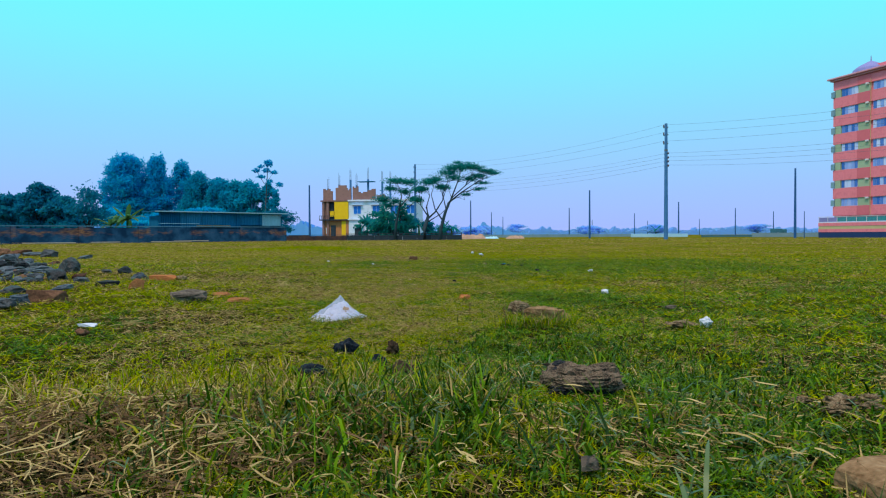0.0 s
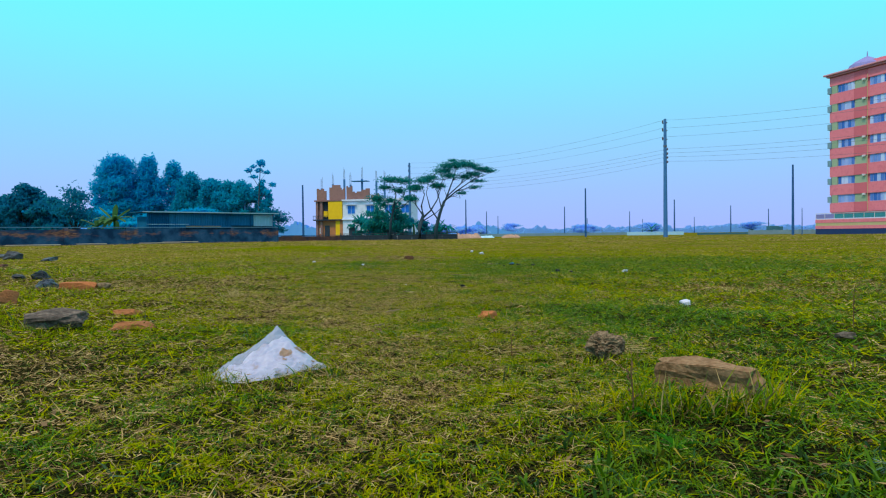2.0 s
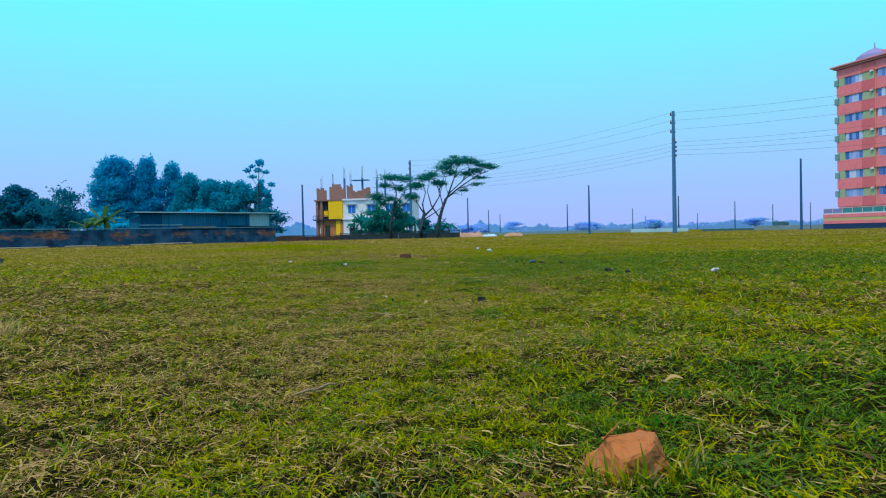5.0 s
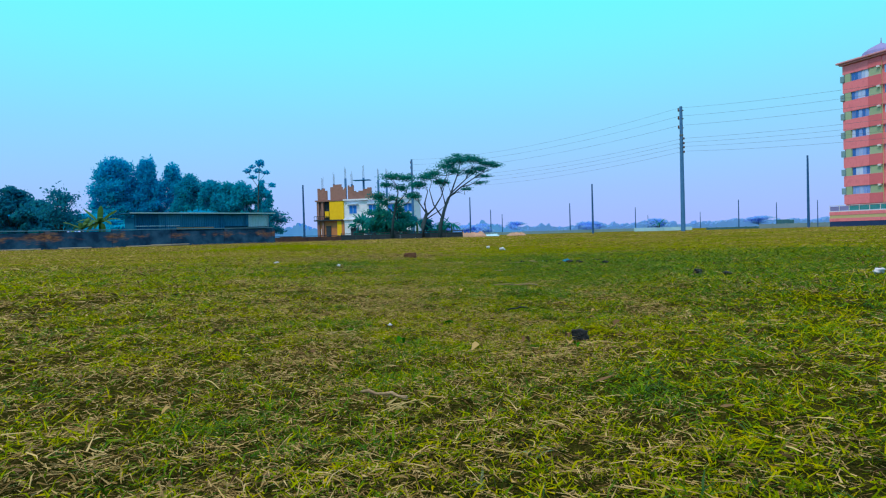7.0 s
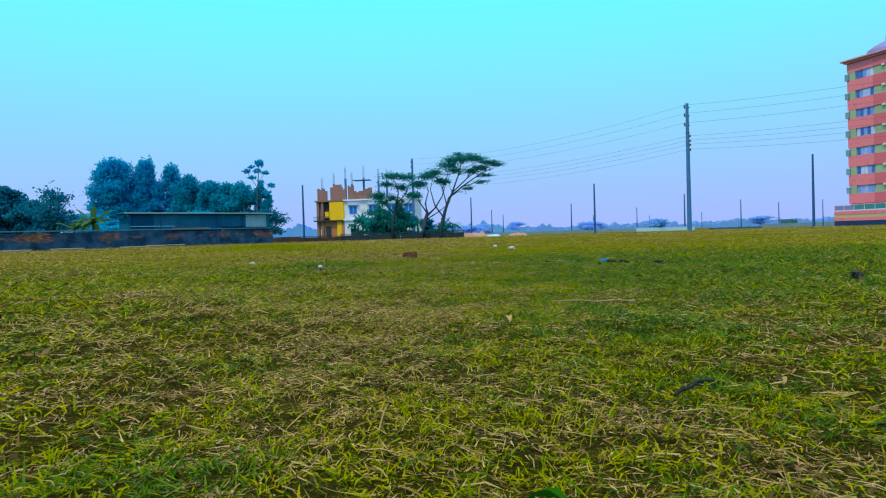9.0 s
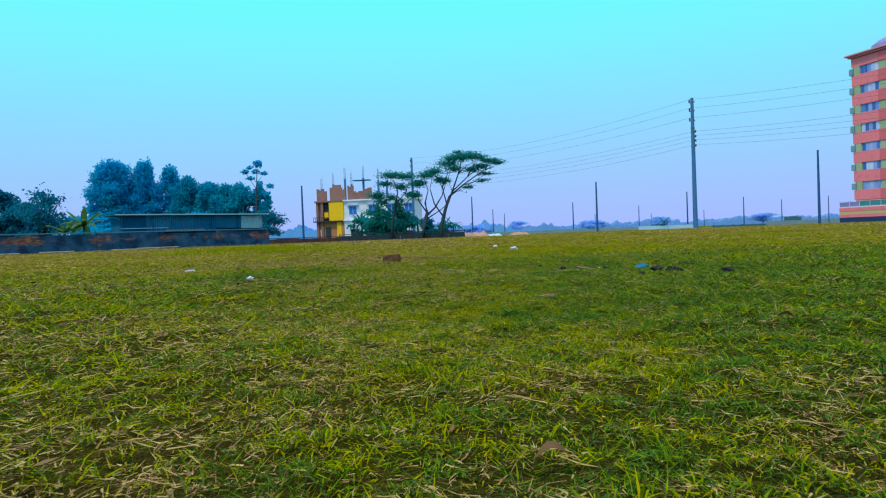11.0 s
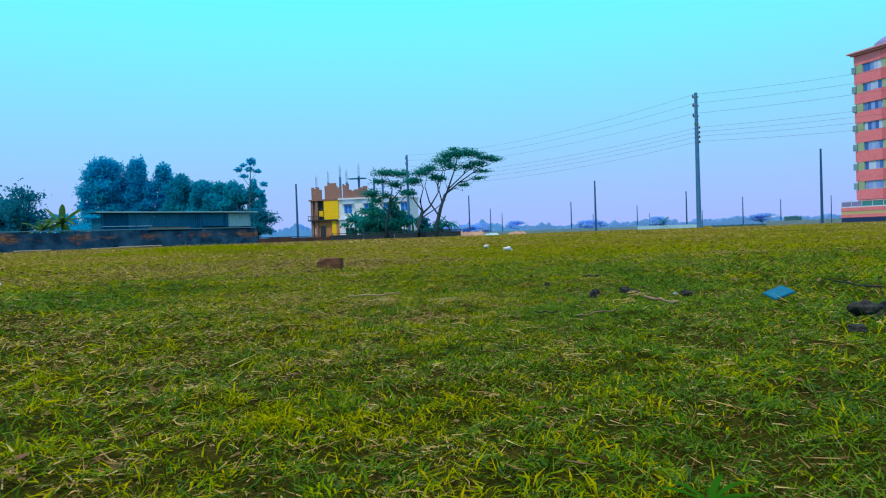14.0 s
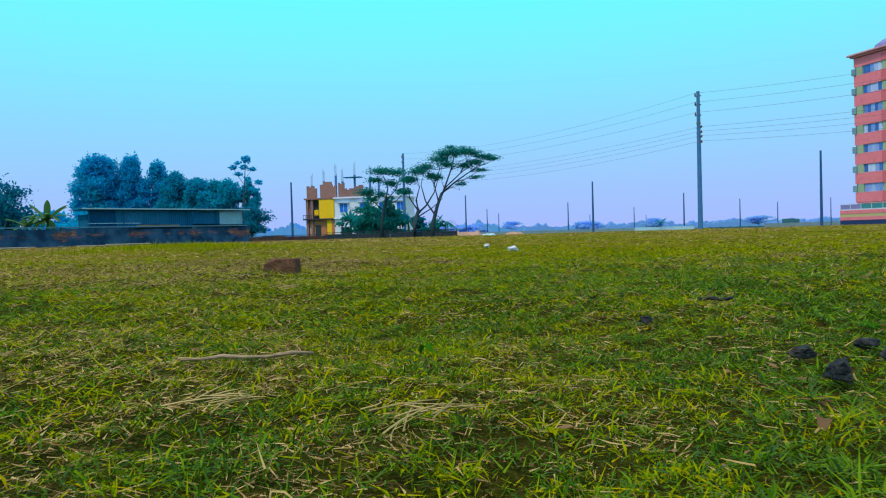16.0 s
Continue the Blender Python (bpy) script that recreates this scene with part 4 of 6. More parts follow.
# ---- leaning umbrella tree and its neighbour by the building ----
tree("tree", "leaning flat-topped tree with bare forking limbs", (0.8, 77),
     ([(0, 0, -0.3), (0.05, 0, 1.2), (0.5, 0, 2.9), (1.0, 0.1, 4.3)], 0.24, 0.13),
     [([(0.5, 0, 2.9), (1.3, 0.3, 4.8), (2.0, 0.2, 6.6), (2.4, 0, 8.0)], 0.12, 0.03),
      ([(1.0, 0.1, 4.3), (2.4, 0, 5.4), (3.9, 0.2, 6.4), (5.4, 0.1, 7.5)], 0.1, 0.02),
      ([(0.3, 0, 2.2), (-0.6, 0.4, 3.6), (-1.0, 0.2, 5.2), (-0.6, 0, 6.6)], 0.09, 0.02),
      ([(0.7, 0, 3.4), (0.3, -0.3, 5.2), (0.9, 0, 6.7), (0.7, 0.3, 7.7)], 0.08, 0.02),
      ([(1.3, 0.3, 4.8), (2.9, -0.3, 6.2), (3.6, 0, 7.4), (3.4, 0, 8.3)], 0.07, 0.02),
      ([(2.4, 0, 5.4), (3.6, -0.4, 5.7), (4.5, -0.3, 5.6)], 0.04, 0.01),
      ([(3.9, 0.2, 6.4), (4.9, 0.1, 6.9), (6.2, 0, 7.5)], 0.04, 0.012), ([(2.0, 0.2, 6.6), (2.9, 0.1, 7.4), (4.3, 0.1, 8.1)], 0.045, 0.012), ([(1.3, 0.3, 4.8), (0.9, 0.4, 6.0), (1.4, 0.3, 7.9)], 0.05, 0.012), ([(2.9, -0.3, 6.2), (4.0, -0.2, 7.0), (5.0, 0.1, 7.8)], 0.04, 0.012), ([(0.3, -0.3, 5.2), (-0.2, -0.2, 6.2), (-0.4, 0, 6.9)], 0.035, 0.01),
      ([(1.0, 0.1, 4.3), (2.0, 0.4, 4.9), (2.8, 0.3, 4.6)], 0.03, 0.01)],
     [((2.3, 0, 8.3), (1.3, 1.2, 0.42)), ((0.9, 0.3, 7.7), (1.1, 1.0, 0.35)), ((3.5, -0.2, 8.4), (0.9, 1.0, 0.35)), ((-0.5, 0, 6.9), (0.9, 0.9, 0.4)), ((4.4, 0.1, 7.3), (0.9, 0.9, 0.28)),
      ((5.6, 0.1, 7.8), (0.7, 0.7, 0.22)), ((3.4, 0.3, 7.0), (1.0, 0.8, 0.3)), ((1.6, -0.4, 7.1), (0.9, 0.8, 0.35)), ((0.0, 0.4, 6.1), (0.6, 0.7, 0.3)), ((2.0, 0.2, 8.85), (0.5, 0.5, 0.2)), ((6.1, 0.0, 7.6), (0.75, 0.7, 0.2)), ((5.0, 0.2, 7.9), (0.9, 0.8, 0.22)), ((4.3, 0.1, 8.2), (0.8, 0.8, 0.25)), ((1.5, 0.2, 8.2), (1.0, 0.9, 0.3)), ((4.9, 0, 6.5), (0.7, 0.6, 0.18)), ((3.0, 0.2, 5.2), (0.6, 0.6, 0.18)), ((4.4, -0.2, 5.8), (0.7, 0.6, 0.18))],
     9500, 0.1, M["leaf_near"], 31, 0.4, 0.5)
tree("tree", "dark leaning tree with layered tufts of leaves", (-1.1, 84),
     ([(0, 0, -0.3), (-0.1, 0, 1.5), (0.4, 0, 3.0), (0.2, 0, 4.2)], 0.34, 0.12),
     [([(0.2, 0, 2.6), (1.3, 0, 3.6), (2.2, 0, 5.0), (2.6, 0, 6.3)], 0.12, 0.03),
      ([(0.4, 0, 3.0), (-0.5, 0, 4.4), (-0.7, 0.1, 6.0)], 0.09, 0.02), ([(0.2, 0, 4.2), (0.6, 0, 5.6), (0.2, 0, 7.0)], 0.07, 0.02), ([(0.1, 0, 2.2), (1.9, 0.2, 3.3), (3.1, 0.2, 4.3)], 0.08, 0.02)],
     [((-0.6, 0, 6.4), (0.9, 0.8, 0.4)), ((0.4, 0, 7.3), (0.9, 0.8, 0.35)), ((2.4, 0, 6.6), (0.7, 0.7, 0.3)), ((-0.9, 0, 5.1), (0.6, 0.6, 0.3))], 2600, 0.13, M["leaf_near"], 32, 0.4, 0.5)
tree("tree", "sparse tree with flat tiers of leaves", (-5.0, 86),
     ([(0, 0, -0.3), (0.2, 0, 2.2), (0.6, 0, 4.2), (0.9, 0, 5.6)], 0.2, 0.07),
     [([(0.6, 0, 4.2), (1.9, 0, 5.6), (2.3, 0, 7.0)], 0.07, 0.02), ([(0.3, 0, 3.2), (-0.9, 0, 4.4), (-1.2, 0, 5.2)], 0.06, 0.02), ([(0.9, 0, 5.6), (0.7, 0, 6.6), (0.3, 0, 7.3)], 0.05, 0.02), ([(0.5, 0, 3.8), (1.8, 0, 4.2), (2.4, 0, 4.9)], 0.05, 0.02)],
     [((0.2, 0, 7.6), (1.3, 1.0, 0.35)), ((1.9, 0, 7.4), (1.0, 0.9, 0.35)), ((-0.4, 0, 6.6), (0.9, 0.8, 0.3)), ((-1.4, 0, 5.3), (1.0, 0.8, 0.45)), ((1.2, 0, 6.2), (0.9, 0.7, 0.35)), ((2.5, 0, 5.3), (0.8, 0.7, 0.35)), ((0.2, 0, 5.0), (0.7, 0.7, 0.3)), ((-0.8, 0, 4.4), (0.6, 0.6, 0.3))],
     4600, 0.13, M["leaf_near"], 33, 0.4, 0.5)


def banana(at, h, spread_r, seed, label="banana plant with arching torn leaves", count=9, leaf="leaf_near", slim=0.075):
    r = random.Random(seed)
    x, y = at
    ob = thing("banana_plant", label, "plant", pose(x, y, ground_z(x, y)), group="banana plants")
    part("stem", tube([(0, 0, -0.2), (0.03, 0, h * 0.35), (0, 0.02, h * 0.62)], [h * 0.05, h * 0.04, h * 0.025], 7), M["leaf_banana"], ob, smooth=True)
    for i in range(count):
        a, up, ln = 6.283 * i / count + r.uniform(-0.3, 0.3), r.uniform(0.25, 1.0), spread_r * r.uniform(0.8, 1.15)
        pts = []
        for k in range(7):
            u = k / 6
            pts.append(Vector((math.cos(a) * ln * u * (1 - 0.25 * up * u), math.sin(a) * ln * u * (1 - 0.25 * up * u), h * 0.6 + h * 0.62 * up * u - h * 0.55 * u * u * (0.4 + 0.5 * (1 - up)))))
        side = Vector((-math.sin(a), math.cos(a), 0))
        bm = bmesh.new()
        rows = []
        for k, p in enumerate(pts):
            w = spread_r * slim * math.sin(math.pi * min(0.98, 0.08 + 0.9 * k / 6)) ** 0.6
            rows.append([bm.verts.new(p - side * w + Vector((0, 0, -w * 0.35))), bm.verts.new(p), bm.verts.new(p + side * w + Vector((0, 0, -w * 0.35)))])
        for lo, hi in zip(rows, rows[1:]):
            bm.faces.new((lo[0], lo[1], hi[1], hi[0]))
            bm.faces.new((lo[1], lo[2], hi[2], hi[1]))
        part("leaf", bm, M[leaf], ob)
    return ob


banana((-25.4, 56.6), 3.2, 1.9, 1, "banana plant with arching yellow-green leaves behind the wall", 15, "leaf_banana", 0.11)
banana((-26.6, 56.2), 2.4, 1.5, 3, "young banana plant with broad green leaves behind the wall", 11, "leaf_banana", 0.11)
for i, (x, y, h) in enumerate([(-9.6, 96, 4.0), (-7.4, 93, 4.6), (-5.6, 92, 4.2), (-3.6, 91, 3.8), (2.2, 86, 2.8), (-2.0, 88, 3.4), (1.2, 88, 2.6)]):
    banana((x, y), h, h * 0.6, 5 + i, count=15)
for i, (x, y, h, w) in enumerate([(-8.6, 100, 3.4, 4), (-6.2, 97, 3.6, 4), (-3.2, 94, 3.2, 4), (-0.6, 90, 2.4, 3.5), (-7.6, 92, 4.6, 3.6), (-5.4, 91, 4.2, 3.6), (-3.9, 90, 3.6, 3.2), (-9.8, 95, 3.0, 3), (0.6, 86, 1.8, 3), (-4.4, 88, 6.4, 3.4), (-6.6, 92, 5.4, 3.4)]):
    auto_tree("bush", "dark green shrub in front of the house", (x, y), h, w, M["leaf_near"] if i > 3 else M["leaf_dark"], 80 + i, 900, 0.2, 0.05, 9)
banana((64, 200), 3.6, 3.0, 40, "small palm-like banana plant by the far white wall")
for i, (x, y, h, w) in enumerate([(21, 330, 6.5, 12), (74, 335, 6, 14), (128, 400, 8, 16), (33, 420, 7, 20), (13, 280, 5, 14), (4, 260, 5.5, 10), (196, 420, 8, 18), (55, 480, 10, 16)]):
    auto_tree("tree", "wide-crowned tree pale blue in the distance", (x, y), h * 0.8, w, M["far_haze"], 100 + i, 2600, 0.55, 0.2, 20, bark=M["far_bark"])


# ---- old boundary wall, shed, low walls ----
def local(x0, y0, x1, y1):
    return math.hypot(x1 - x0, y1 - y0), pose(x0, y0, ground_z(x0, y0), 0, 0, math.degrees(math.atan2(y1 - y0, x1 - x0)))


L, m = local(-47.0, 33.5, -14.4, 66.1)
wall = thing("boundary_wall", "old stained brick boundary wall with flaking dark plaster", "wall", m, kind="structure")
for k in range(0, 10):
    a, b = L * k / 10, L * (k + 1) / 10
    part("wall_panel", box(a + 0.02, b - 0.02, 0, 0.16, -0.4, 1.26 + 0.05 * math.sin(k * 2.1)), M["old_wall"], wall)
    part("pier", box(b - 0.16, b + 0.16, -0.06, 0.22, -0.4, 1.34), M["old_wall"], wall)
part("coping", box(0, L, -0.05, 0.21, 1.345, 1.42), M["wall_cap"], wall, "blue-grey coping")
s0 = math.hypot(-22.95 + 47, 57.55 - 33.5)
shed = thing("shed", "long low shed of dark corrugated tin sheets", "shed", m @ pose(s0, 0.5, 0), kind="")
SL = L - s0 - 0.1


def corrugated(x0, x1, z0, z1, y=0.0, pitch=0.16, amp=0.025):
    bm = bmesh.new()
    n = max(2, int((x1 - x0) / pitch * 4))
    lo, hi = [], []
    for i in range(n + 1):
        x = x0 + (x1 - x0) * i / n
        yy = y + amp * math.sin(2 * math.pi * x / pitch)
        lo.append(bm.verts.new((x, yy, z0)))
        hi.append(bm.verts.new((x, yy, z1)))
    for i in range(n):
        bm.faces.new((lo[i], lo[i + 1], hi[i + 1], hi[i]))
    r = bmesh.ops.extrude_face_region(bm, geom=bm.faces[:])
    bmesh.ops.translate(bm, verts=[v for v in r["geom"] if isinstance(v, bmesh.types.BMVert)], vec=(0, 0.02, 0))
    return bm


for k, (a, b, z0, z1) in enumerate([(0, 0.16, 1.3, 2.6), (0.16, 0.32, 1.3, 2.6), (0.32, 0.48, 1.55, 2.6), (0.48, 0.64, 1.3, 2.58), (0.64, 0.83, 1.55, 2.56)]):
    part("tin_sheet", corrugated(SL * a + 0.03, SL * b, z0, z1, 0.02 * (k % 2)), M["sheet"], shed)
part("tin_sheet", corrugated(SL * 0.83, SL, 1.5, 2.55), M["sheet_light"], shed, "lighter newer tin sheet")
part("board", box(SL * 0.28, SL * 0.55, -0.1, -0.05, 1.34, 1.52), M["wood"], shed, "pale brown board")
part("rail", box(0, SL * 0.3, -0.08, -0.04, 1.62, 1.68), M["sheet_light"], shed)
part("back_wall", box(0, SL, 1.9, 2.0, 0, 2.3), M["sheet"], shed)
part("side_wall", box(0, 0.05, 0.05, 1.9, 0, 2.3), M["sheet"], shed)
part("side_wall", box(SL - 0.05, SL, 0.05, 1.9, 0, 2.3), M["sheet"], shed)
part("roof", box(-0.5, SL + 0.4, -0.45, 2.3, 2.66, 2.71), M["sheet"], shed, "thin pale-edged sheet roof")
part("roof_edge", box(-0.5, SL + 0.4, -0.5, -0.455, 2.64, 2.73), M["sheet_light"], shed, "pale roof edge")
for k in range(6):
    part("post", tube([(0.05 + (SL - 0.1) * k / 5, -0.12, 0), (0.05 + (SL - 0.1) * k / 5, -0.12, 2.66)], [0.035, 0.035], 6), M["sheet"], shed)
for k, (a, ln, z) in enumerate([(s0 - 4.8, 2.2, 0.06), (s0 + 0.4, 3.4, 0.05), (s0 + 2.0, 3.0, 0.1), (s0 - 9, 3.5, 0.05)]):
    pl = mesh_ob("plank", box(-ln / 2, ln / 2, -0.09, 0.09, -0.03, 0.03, bevel=0.006), M["plank"])
    pl.matrix_basis = m @ pose(a, -0.9 - 0.25 * k, z + 0.04, 0, 0, 3 - 2 * k)
    tagged(pl, "pale weathered plank lying at the foot of the wall", "plank", group="planks by the wall")

L2, m2 = local(-21.5, 88, -10.5, 112)
low = thing("low_wall", "low unfinished red-brown brick wall", "wall", m2, kind="structure")
for k in range(6):
    part("wall_panel", box(L2 * k / 6 + 0.02, L2 * (k + 1) / 6, 0, 0.25, -0.6, 0.72 + 0.06 * math.sin(k * 1.7)), M["low_brick"], low)
part("coping", box(0, L2, -0.04, 0.29, 0.79, 0.86), M["old_wall"], low)
L3, m3 = local(-11.5, 89, 3.4, 83)
fence = thing("fence", "dark wire mesh fence with thin posts", "fence", m3, kind="structure")
for k in range(9):
    part("post", tube([(L3 * k / 8, 0, -0.4), (L3 * k / 8, 0, 1.05)], [0.05, 0.05], 6), M["dark"], fence)
for k in range(4):
    part("rail", box(0, L3, -0.02, 0.02, 0.05 + 0.28 * k, 0.13 + 0.28 * k), M["dark"], fence)
for k in range(8):
    part("mesh_panel", box(L3 * k / 8 + 0.06, L3 * (k + 1) / 8 - 0.06, 0.03, 0.05, -0.3, 0.75), M["dark"], fence)


# ---- unfinished house, yellow and white ----
house = thing("unfinished_house", "half-built house, white and yellow walls with raw brick top", "house", pose(-25.05, 148.3, -0.4, 0, 0, -13.2))
HL, F1, F2, F3 = 20.3, 4.3, 8.35, 11.0
C0 = 6.1
part("wall", box(C0, HL, 0, 9, 0, F1 - 0.1), M["plaster"], house, "white plastered ground storey")
part("wall", box(C0, HL, 0, 9, F1 + 0.15, F2 - 0.1), M["plaster"], house, "white plastered upper storey")
part("ledge", box(C0 - 0.1, HL + 0.2, -0.35, 9, F1 - 0.097, F1 + 0.147), M["plaster"], house)
part("roof_slab", box(C0, HL + 0.3, -0.5, 9.2, F2 - 0.097, F2 + 0.2), M["plaster"], house)
part("roof_slab", box(-0.3, C0 - 0.005, -0.3, 9.2, F2 - 0.097, F2 + 0.2), M["raw_brick"], house)
part("wall", box(0, C0 - 0.01, 1.6, 9, 0, F2 - 0.1), M["raw_brick"], house, "raw brick back of the open bays")
part("floor_slab", box(-0.5, C0 - 0.11, -0.6, 1.59, F1 - 0.15, F1 + 0.1), M["dark"], house)
for x in (0.0, 1.0):
    part("column", box(x, x + 0.5, -0.05, 0.45, 0, F2 - 0.1), M["raw_brick"], house)
part("column", box(C0 - 0.62, C0 - 0.02, -0.1, 0.5, 0, F1 - 0.16), M["ochre"], house)
part("panel", box(2.9, C0 - 0.02, -0.2, 0.0, F1 + 0.11, F2 - 0.11), M["yellow"], house, "bright yellow panel")
part("panel", box(C0 - 1.6, C0 - 0.64, -0.1, 0.05, 0, F1 - 0.16), M["yellow"], house, "bright yellow panel")
# added dark sheet stands for the shade inside the open bay
part("bay_wall", box(1.5, 2.89, 0.6, 0.75, F1 + 0.11, F2 - 0.11), M["dark"], house)
part("bay_box", box(1.7, 2.6, 0.2, 0.5, F1 + 0.7, F1 + 1.9), M["yellow"], house)
part("bay_wall", box(0.51, 4.48, 0.3, 0.5, 0, F1 - 0.16), M["ochre"], house, "ochre painted ground bay")
part("window", box(0.75, 1.35, 0.2, 0.29, 1.3, 2.6), M["plaster"], house)
part("door", box(1.9, 3.0, 0.18, 0.29, 0, 3.1), M["dark"], house)
part("balcony_rail", box(-0.5, 2.9, -0.6, -0.52, F1 + 0.8, F1 + 0.9), M["dark"], house)
for k in range(8):
    part("baluster", box(-0.45 + 0.45 * k, -0.38 + 0.45 * k, -0.59, -0.53, F1 + 0.102, F1 + 0.798), M["dark"], house)
for x in (7.3, 11.6, 15.6, 19.2):
    w = part("window", box(x - 0.1, x + 1.7, -0.06, -0.004, F1 + 1.15, F1 + 3.0), M["plaster"], house)
    part("pane", box(x, x + 0.76, -0.09, -0.065, F1 + 1.25, F1 + 2.9), M["blue_glass"], w)
    part("pane", box(x + 0.84, x + 1.6, -0.09, -0.065, F1 + 1.25, F1 + 2.9), M["blue_glass"], w)
    part("sunshade", box(x - 0.4, x + 2.0, -0.6, -0.004, F1 + 3.1, F1 + 3.2), M["plaster"], house)
for x, w0, z0, z1 in ((7.5, 1.7, 0.1, 2.5), (12.0, 1.6, 1.0, 2.5), (16.0, 1.6, 1.0, 2.5)):
    part("door" if z0 < 0.5 else "window", box(x, x + w0, -0.07, -0.004, z0, z1), M["dark"], house)
    part("sunshade", box(x - 0.3, x + w0 + 0.3, -0.5, -0.004, z1 + 0.1, z1 + 0.2), M["plaster"], house)
rr = random.Random(4)
for a, b, h in ((0.2, 2.4, 2.5), (3.1, 5.6, 3.2), (5.6, 6.6, 2.6), (7.0, 8.3, 2.9), (8.3, 10.4, 1.7), (10.4, 12.2, 2.3), (12.4, 14.2, 1.2)):
    bm = bmesh.new()
    steps = 4
    for i in range(steps):
        x0, x1 = a + (b - a) * i / steps, a + (b - a) * (i + 1) / steps
        box(x0, x1, 0.1, 0.35, F2 + 0.2, F2 + 0.2 + h - rr.choice((0, 0, 0.25, 0.5)), bm)
    part("brick_wall", bm, M["raw_brick"], house, "jagged raw brickwork")
for x, h in ((1.0, 2.6), (3.6, 3.4), (6.2, 4.4), (10.2, 4.4), (13.4, 3.8), (15.2, 3.6), (7.6, 3.2)):
    col = part("column", box(x, x + 0.35, 0.4, 0.75, F2 + 0.2, F2 + 0.2 + h), M["concrete"], house)
    for dx, dy in ((0.05, 0.05), (0.3, 0.05), (0.05, 0.3), (0.3, 0.3)):
        part("rebar", tube([(x + dx, 0.4 + dy, F2 + h), (x + dx + rr.uniform(-0.06, 0.06), 0.4 + dy, F2 + h + rr.uniform(2.0, 2.9))], [0.022, 0.022], 4), M["metal"], col)
part("canopy", box(8.3, 11.8, -0.4, 1.4, F2 + 4.0, F2 + 4.15), M["sheet"], house, "dark tin canopy")

# ---- orange tower block ----
tower = thing("apartment_tower", "tall orange apartment block with green panels and curtained windows", "building", pose(79.2, 135.7, -0.5, 0, 0, -73.4))
TL, TD, ST = 34.0, 18.0, 3.58
ROW0 = 7.0
part("wall", box(0, TL, 0.35, TD, 3.6, 31.0), M["orange"], tower, "orange painted core wall")
for k in range(8):
    z0 = 4.4 if k == 0 else ROW0 + ST * (k - 1) + 0.78
    z1 = ROW0 + ST * k - 0.78 if k < 7 else 30.9
    part("orange_band", box(0, 5.6, 0, 0.345, z0, z1), M["orange"], tower)
    part("orange_band", box(5.6, 8.4, -0.12, 0.345, z0, z1), M["orange_dark"], tower)
    part("orange_band", box(8.4, TL, 0, 0.345, z0, z1), M["orange"], tower)
for k in range(7):
    z = ROW0 + ST * k
    part("corner_box", box(-0.38, 0.42, -0.18, 1.2, z - 0.66, z + 0.5), M["corner"], tower, "blue-green corner box")
    for a, b in ((0.5, 1.75), (5.75, 8.2), (14.2, 16.4)):
        part("green_panel", box(a, b, 0.02, 0.3, z - 0.78, z + 0.78), M["green"], tower)
    for a, b in ((1.8, 5.55), (8.75, 14.0), (16.6, 20.5)):
        win = part("window", box(a, b, 0.22, 0.34, z - 0.78, z + 0.78), M["window_frame"], tower)
        n = int((b - a) / 0.75)
        for j in range(n):
            p0 = a + 0.06 + (b - a - 0.06) * j / n
            part("pane", box(p0, p0 + (b - a - 0.06) / n - 0.07, 0.17, 0.215, z - 0.7, z + 0.7), M["curtain"], win)
    part("air_conditioner", box(7.5, 8.1, -0.35, 0.015, z + 0.45, z + 0.8, bevel=0.03), M["window_frame"], tower, "white air conditioner box")
part("drain_pipe", tube([(8.5, -0.1, 4), (8.5, -0.1, 30)], [0.05, 0.05], 6), M["cream"], tower)
part("cornice", box(-0.85, TL, -0.85, TD + 0.5, 31.3, 31.62, bevel=0.06), M["cornice"], tower, "flared cornice")
part("cornice", box(-0.45, TL, -0.45, TD + 0.3, 31.0, 31.3, bevel=0.06), M["cornice"], tower)
part("parapet", box(5.5, TL, 1.5, TD, 31.7, 32.8), M["orange"], tower)
bm = tube([(6.2, 2.5, 31.7), (6.2, 2.5, 32.3), (6.2, 2.5, 32.9), (6.2, 2.5, 33.6), (6.2, 2.5, 33.9), (6.2, 2.5, 34.9)], [3.2, 3.0, 2.2, 0.8, 0.12, 0.05], 16)
part("roof_dome", bm, M["lilac"], tower, "low pale canopy dome with a spike", smooth=False)
PX0 = -2.5
for z0, z1, mat_name, dy in ((-0.5, 1.15, "navy", 0.0), (1.15, 1.75, "orange", -0.05), (1.75, 2.35, "cream", 0.0), (2.35, 3.0, "orange", -0.05)):
    part("podium_band", box(PX0, TL, -1.0 + dy, 0.34, z0 + 0.002, z1 - 0.002), M[mat_name], tower)
part("podium_roof", box(PX0, TL, -1.0, 0.33, 3.0, 3.15), M["window_frame"], tower)
for k in range(12):
    a = PX0 + 2.2 * k
    part("balustrade_panel", box(a + 0.1, a + 2.1, -0.95, -0.88, 3.2, 4.05), M["teal_glass"] if k > 1 else M["lilac"], tower)
    part("balustrade_post", box(a, a + 0.09, -0.98, -0.86, 3.15, 4.15), M["window_frame"], tower)
part("balustrade_rail", box(PX0, TL, -1.0, -0.84, 4.15, 4.24), M["window_frame"], tower)

# ---- power poles and wires ----
POLE3, POLE1, POLE0 = (-2.8, 97.0, 10.6), (21.8, 62.7, 10.7), (46.8, 29.6, 10.7)


